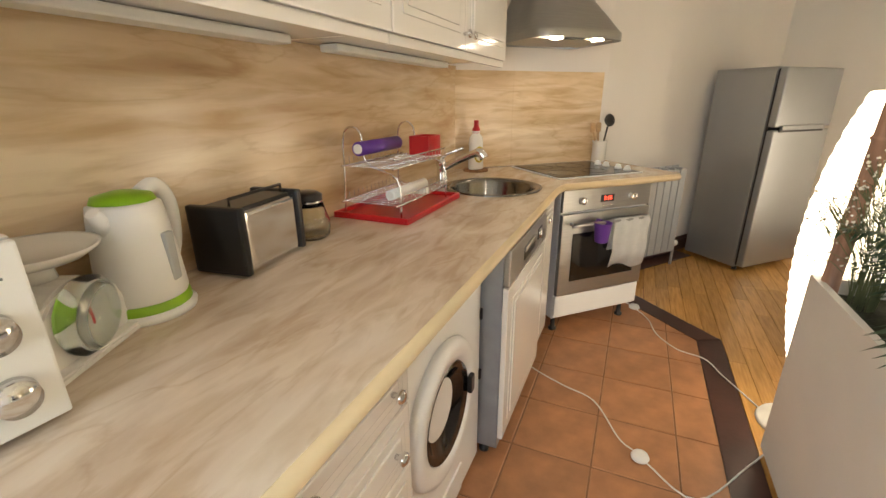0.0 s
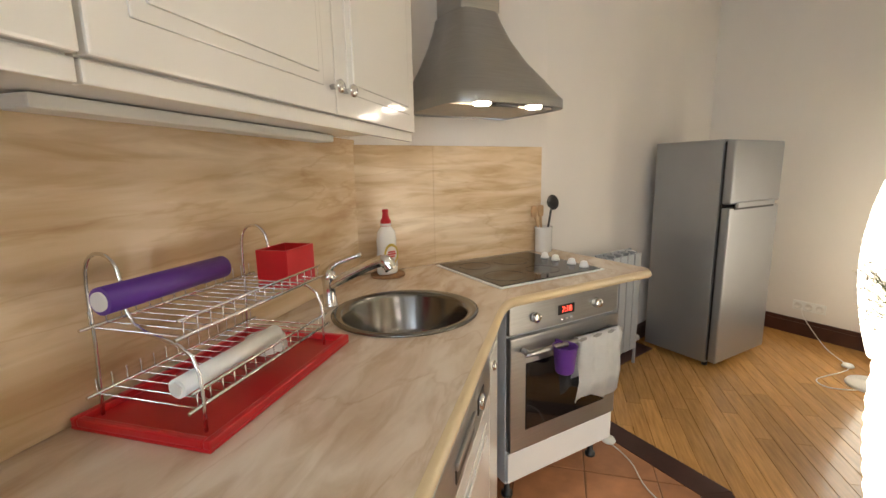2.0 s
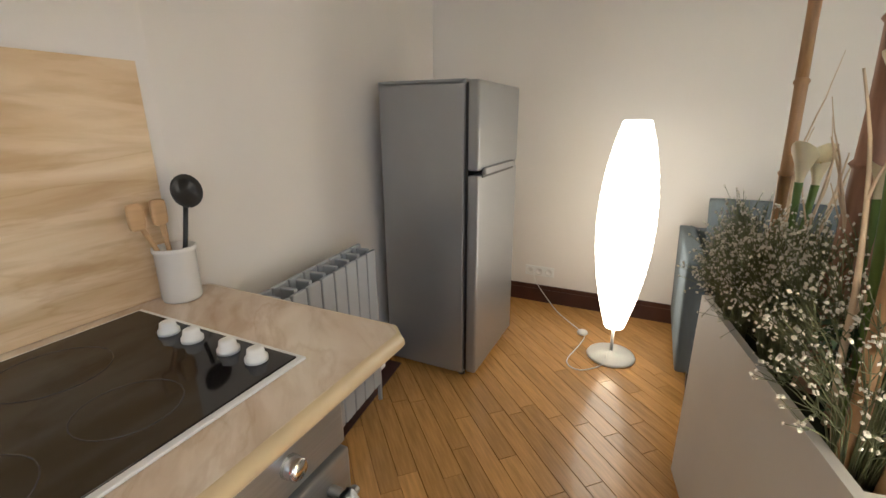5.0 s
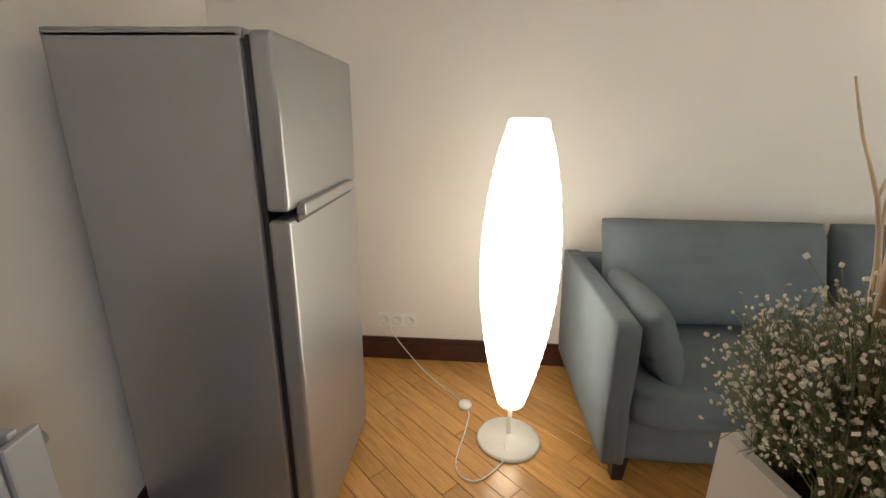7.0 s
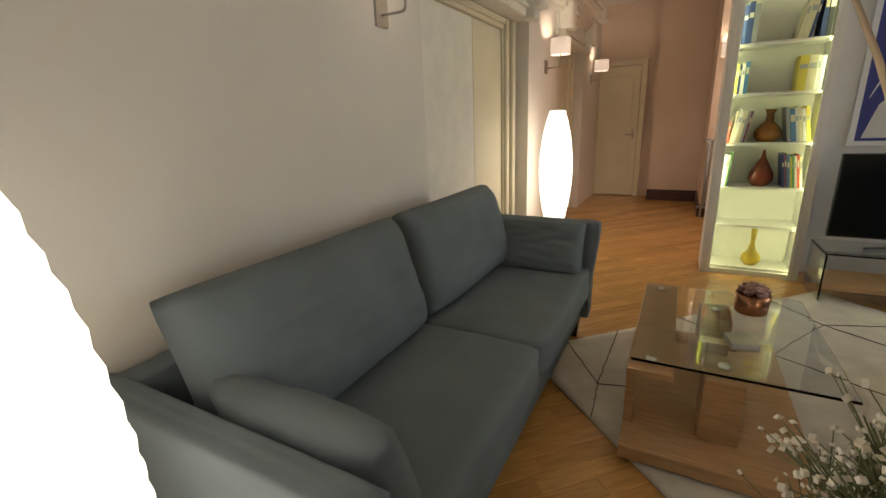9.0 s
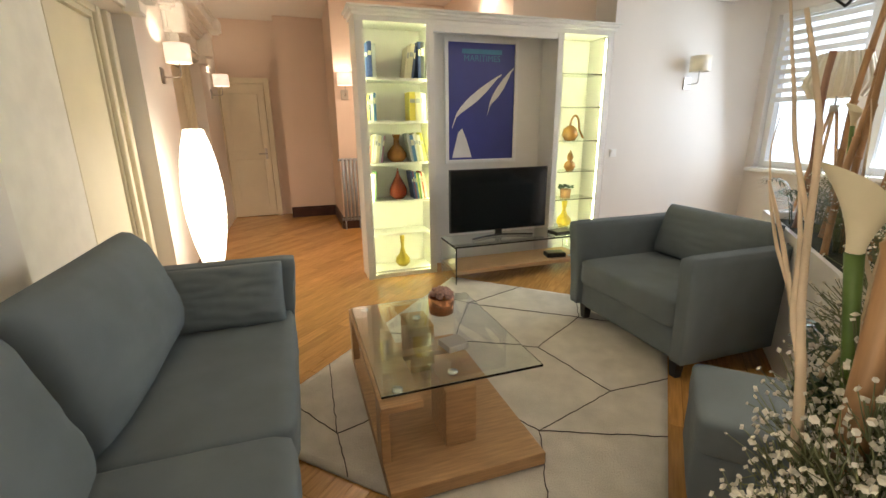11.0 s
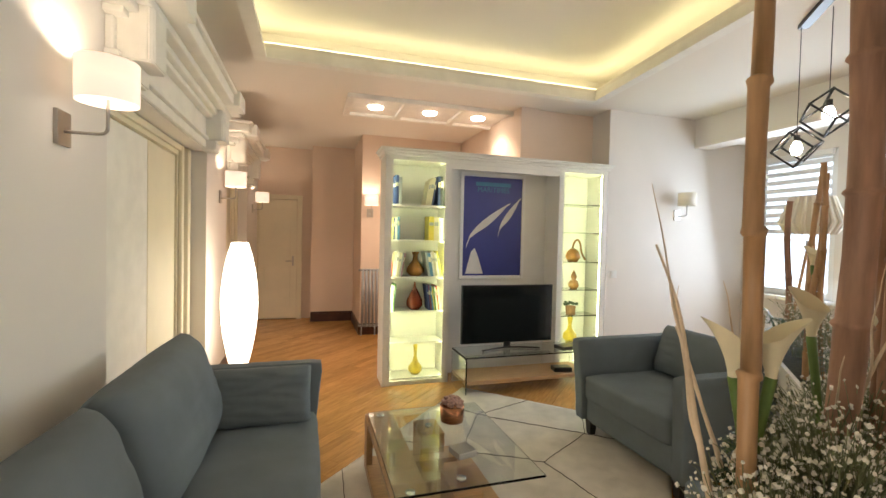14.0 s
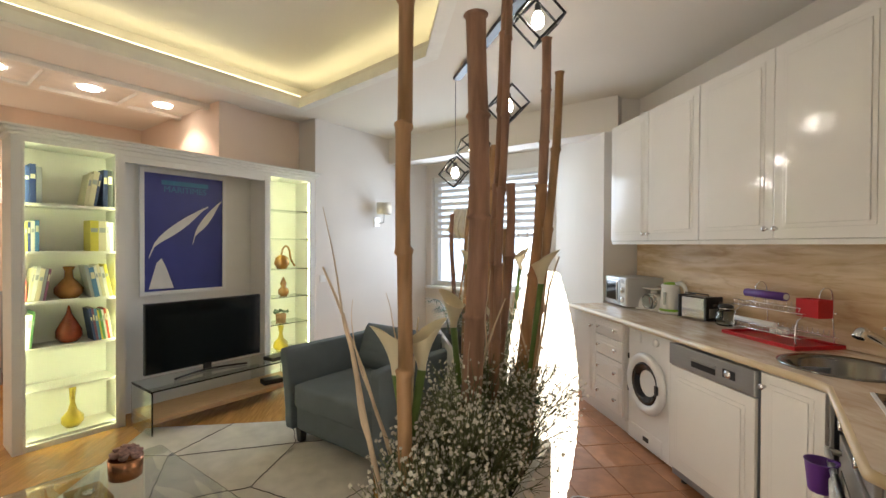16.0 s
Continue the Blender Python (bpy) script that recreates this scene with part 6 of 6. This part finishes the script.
# second planter along the kitchen border
PA = kpose(2.70, 1.555, 0)
planter("planter", PA, 1.88, 0.38, 0.75, "long white box planter with bamboo, palms and flowers")


def inA(u, v):
    p = PA @ Vector((u, -v, 0))
    return p.x, p.y


for u, v, h, r, lean, mt in ((1.83, 0.05, 1.75, 0.026, (0.02, 0.0), BAMBOOB), (1.55, 0.25, 1.30, 0.018, (-0.03, 0.0), BAMBOO), (1.2, 0.15, 1.35, 0.018, (0.05, 0.03), BAMBOO), (0.95, 0.28, 1.10, 0.016, (-0.10, 0.0), BAMBOO), (0.90, 0.2, 1.15, 0.015, (0.06, 0.0), BAMBOO), (0.55, 0.2, 1.2, 0.017, (0.0, 0.05), BAMBOO), (0.3, 0.25, 1.0, 0.02, (0.03, 0.02), BAMBOOB), (1.0, 0.12, 0.95, 0.026, (0.02, 0.0), BAMBOO)):
    bamboo(*inA(u, v), ZB, h, r, lean, mt)
for k, (u, v, sp, h, n) in enumerate(((1.76, 0.10, 0.16, 0.48, 110), (1.68, 0.2, 0.17, 0.42, 90), (1.35, 0.2, 0.18, 0.42, 60), (0.9, 0.2, 0.18, 0.42, 60), (0.4, 0.2, 0.18, 0.42, 60))):
    gypsophila(*inA(u, v), ZB, sp, h, n, 150 + k)
for k in range(16):
    u, v = 0.1 + 1.68 * prnd.random(), 0.08 + 0.22 * prnd.random()
    frond(*inA(u, v), ZB, prnd.uniform(0, 360), prnd.uniform(0.30, 0.45), prnd.uniform(0.18, 0.32), 180 + k)
for u, v, h, t in ((1.74, 0.2, 0.62, 150), (1.3, 0.1, 0.55, 40), (0.8, 0.2, 0.6, 250)):
    calla(*inA(u, v), ZB, h, t)
for k, (u, v, h) in enumerate(((1.5, 0.12, 0.85), (0.7, 0.2, 0.8))):
    twig(*inA(u, v), ZB, h, 60 + k)

# ---- floor pieces ----
BW, SE0 = 0.082, 1.545
frnd = random.Random(8)
floor_boards = thing("floor_boards", pose(0, 0, 0, 0, 0, 45), "honey oak strip floor laid slantwise", "floor")
tagged(floor_boards, kind="structure")
board_meshes = {}


def board_mesh(ln, material, w=BW):
    key = (ln, w)
    if key not in board_meshes:
        bm = box(0, ln, 0, w - 0.0018, -0.012, 0, 0.0012, seg=1)
        me = bpy.data.meshes.new("board")
        bm.to_mesh(me)
        bm.free()
        me.materials.append(material)
        board_meshes[key] = me
    return board_meshes[key]


near, far = 0, bmesh.new()
row = 0
d = 0.65
while d < 9.2:
    row += 1
    s_lo, s_hi = -4.2, 6.5
    if d < SE0 - 0.01:
        s_hi = d - 1.50
    s = s_lo + frnd.uniform(0, 0.7)
    while s < s_hi:
        ln = frnd.choice((0.5, 0.65, 0.8, 1.0))
        e = min(s + ln, s_hi)
        cx, cy = kxy((s + e) / 2, d + BW / 2)
        if -2.8 < cx < 3.9 and -8.9 < cy < 0.8 and e - s > 0.05 and not (cx < 0.2 and cy < -5.4):
            if cy > -3.4 and cx > 0.3 and near < 300 and abs(e - s - ln) < 1e-6:
                o = new("board", board_mesh(ln, BOARD))
                o.parent = floor_boards
                o.matrix_local = Matrix.Translation((-e, -d - BW, 0))
                near += 1
            else:
                box(-e, -s, -d - BW + 0.0018, -d, -0.012, 0, bm=far)
        s = e + 0.0012
    d += BW
fo = part("far_boards", far, BOARD, floor_boards)
tagged(fo, "oak boards further off", kind="stuff")
island = BOARD.node_tree.nodes.new("ShaderNodeNewGeometry")
bnodes = BOARD.node_tree
old = [n for n in bnodes.nodes if n.type == "OBJECT_INFO"][0]
addn = bnodes.nodes.new("ShaderNodeMath")
addn.operation = "ADD"
frac = bnodes.nodes.new("ShaderNodeMath")
frac.operation = "FRACT"
rng = [n for n in bnodes.nodes if n.type == "MAP_RANGE"][0]
bnodes.links.new(old.outputs["Random"], addn.inputs[0])
bnodes.links.new(island.outputs["Random Per Island"], addn.inputs[1])
bnodes.links.new(addn.outputs[0], frac.inputs[0])
bnodes.links.new(frac.outputs[0], rng.inputs["Value"])

border = thing("floor_border", pose(0, 0, 0, 0, 0, 45), "dark wooden strip between tiles and boards", "floor border")
tagged(border, kind="structure")
c1 = (1.02, -0.995)
o1, o2 = (1.145, -1.045), (1.145, 0.02)
part("strip", prism([local45(p) for p in (kxy(4.6, 1.42), (1.015, -0.993), (1.145, -1.045), kxy(4.6, 1.55))], -0.012, 0.004), DARKWOOD, border)
part("strip", prism([local45(p) for p in ((1.015, -0.99), (1.145, -1.042), (1.145, 0.0), (1.015, 0.0))], -0.012, 0.0038), DARKWOOD, border)
part("strip", prism([local45(p) for p in ((1.15, -0.09), (2.2, 0.05), (2.2, 0.2), (1.15, 0.02))], -0.012, 0.0036), DARKWOOD, border)

tiles = thing("floor_tiles", pose(0, 0, 0, 0, 0, 45), "square terracotta kitchen floor tiles", "floor")
tagged(tiles, kind="structure")
part("grout_bed", prism([local45(p) for p in (kxy(4.6, -0.1), (-0.05, 0.02), (1.02, 0.0), (1.02, -0.99), kxy(4.6, 1.42))], -0.0119, -0.003), GROUT, tiles)
TS = 0.305
tbm = box(0.003, TS - 0.003, 0.003, TS - 0.003, -0.01, 0, 0.003, seg=1)
tme = bpy.data.meshes.new("tile")
tbm.to_mesh(tme)
tbm.free()
tme.materials.append(TILE)
for i in range(-4, 15):
    for j in range(-1, 5):
        s, d = 0.24 + TS * i, 0.045 + TS * j
        s1, d1 = s + TS, min(d + TS, 1.42)
        px = max(kxy(a, b)[0] for a in (s, s1) for b in (d, d1))
        py = max(kxy(a, b)[1] for a in (s, s1) for b in (d, d1))
        if kxy(s1, d)[0] > 1.0 or py > 0.25 and i < -2:
            continue
        if d1 < d + TS - 0.01 or px > 1.02:
            pts = []
            for a, b in ((s + 0.003, d + 0.003), (s + 0.003, d1 - 0.003), (s1 - 0.003, d1 - 0.003), (s1 - 0.003, d + 0.003)):
                pts.append(kxy(a, b))
            out = []
            for k in range(4):
                p, q = pts[k], pts[(k + 1) % 4]
                if p[0] <= 1.015:
                    out.append(p)
                if (p[0] - 1.015) * (q[0] - 1.015) < 0:
                    u = (1.015 - p[0]) / (q[0] - p[0])
                    out.append((1.015, p[1] + (q[1] - p[1]) * u))
            if len(out) > 2:
                part("tile", prism([local45(p) for p in out], -0.01, 0), TILE, tiles)
        else:
            o = new("tile", tme)
            o.parent = tiles
            o.matrix_local = Matrix.Translation((-s1, -d1, 0))
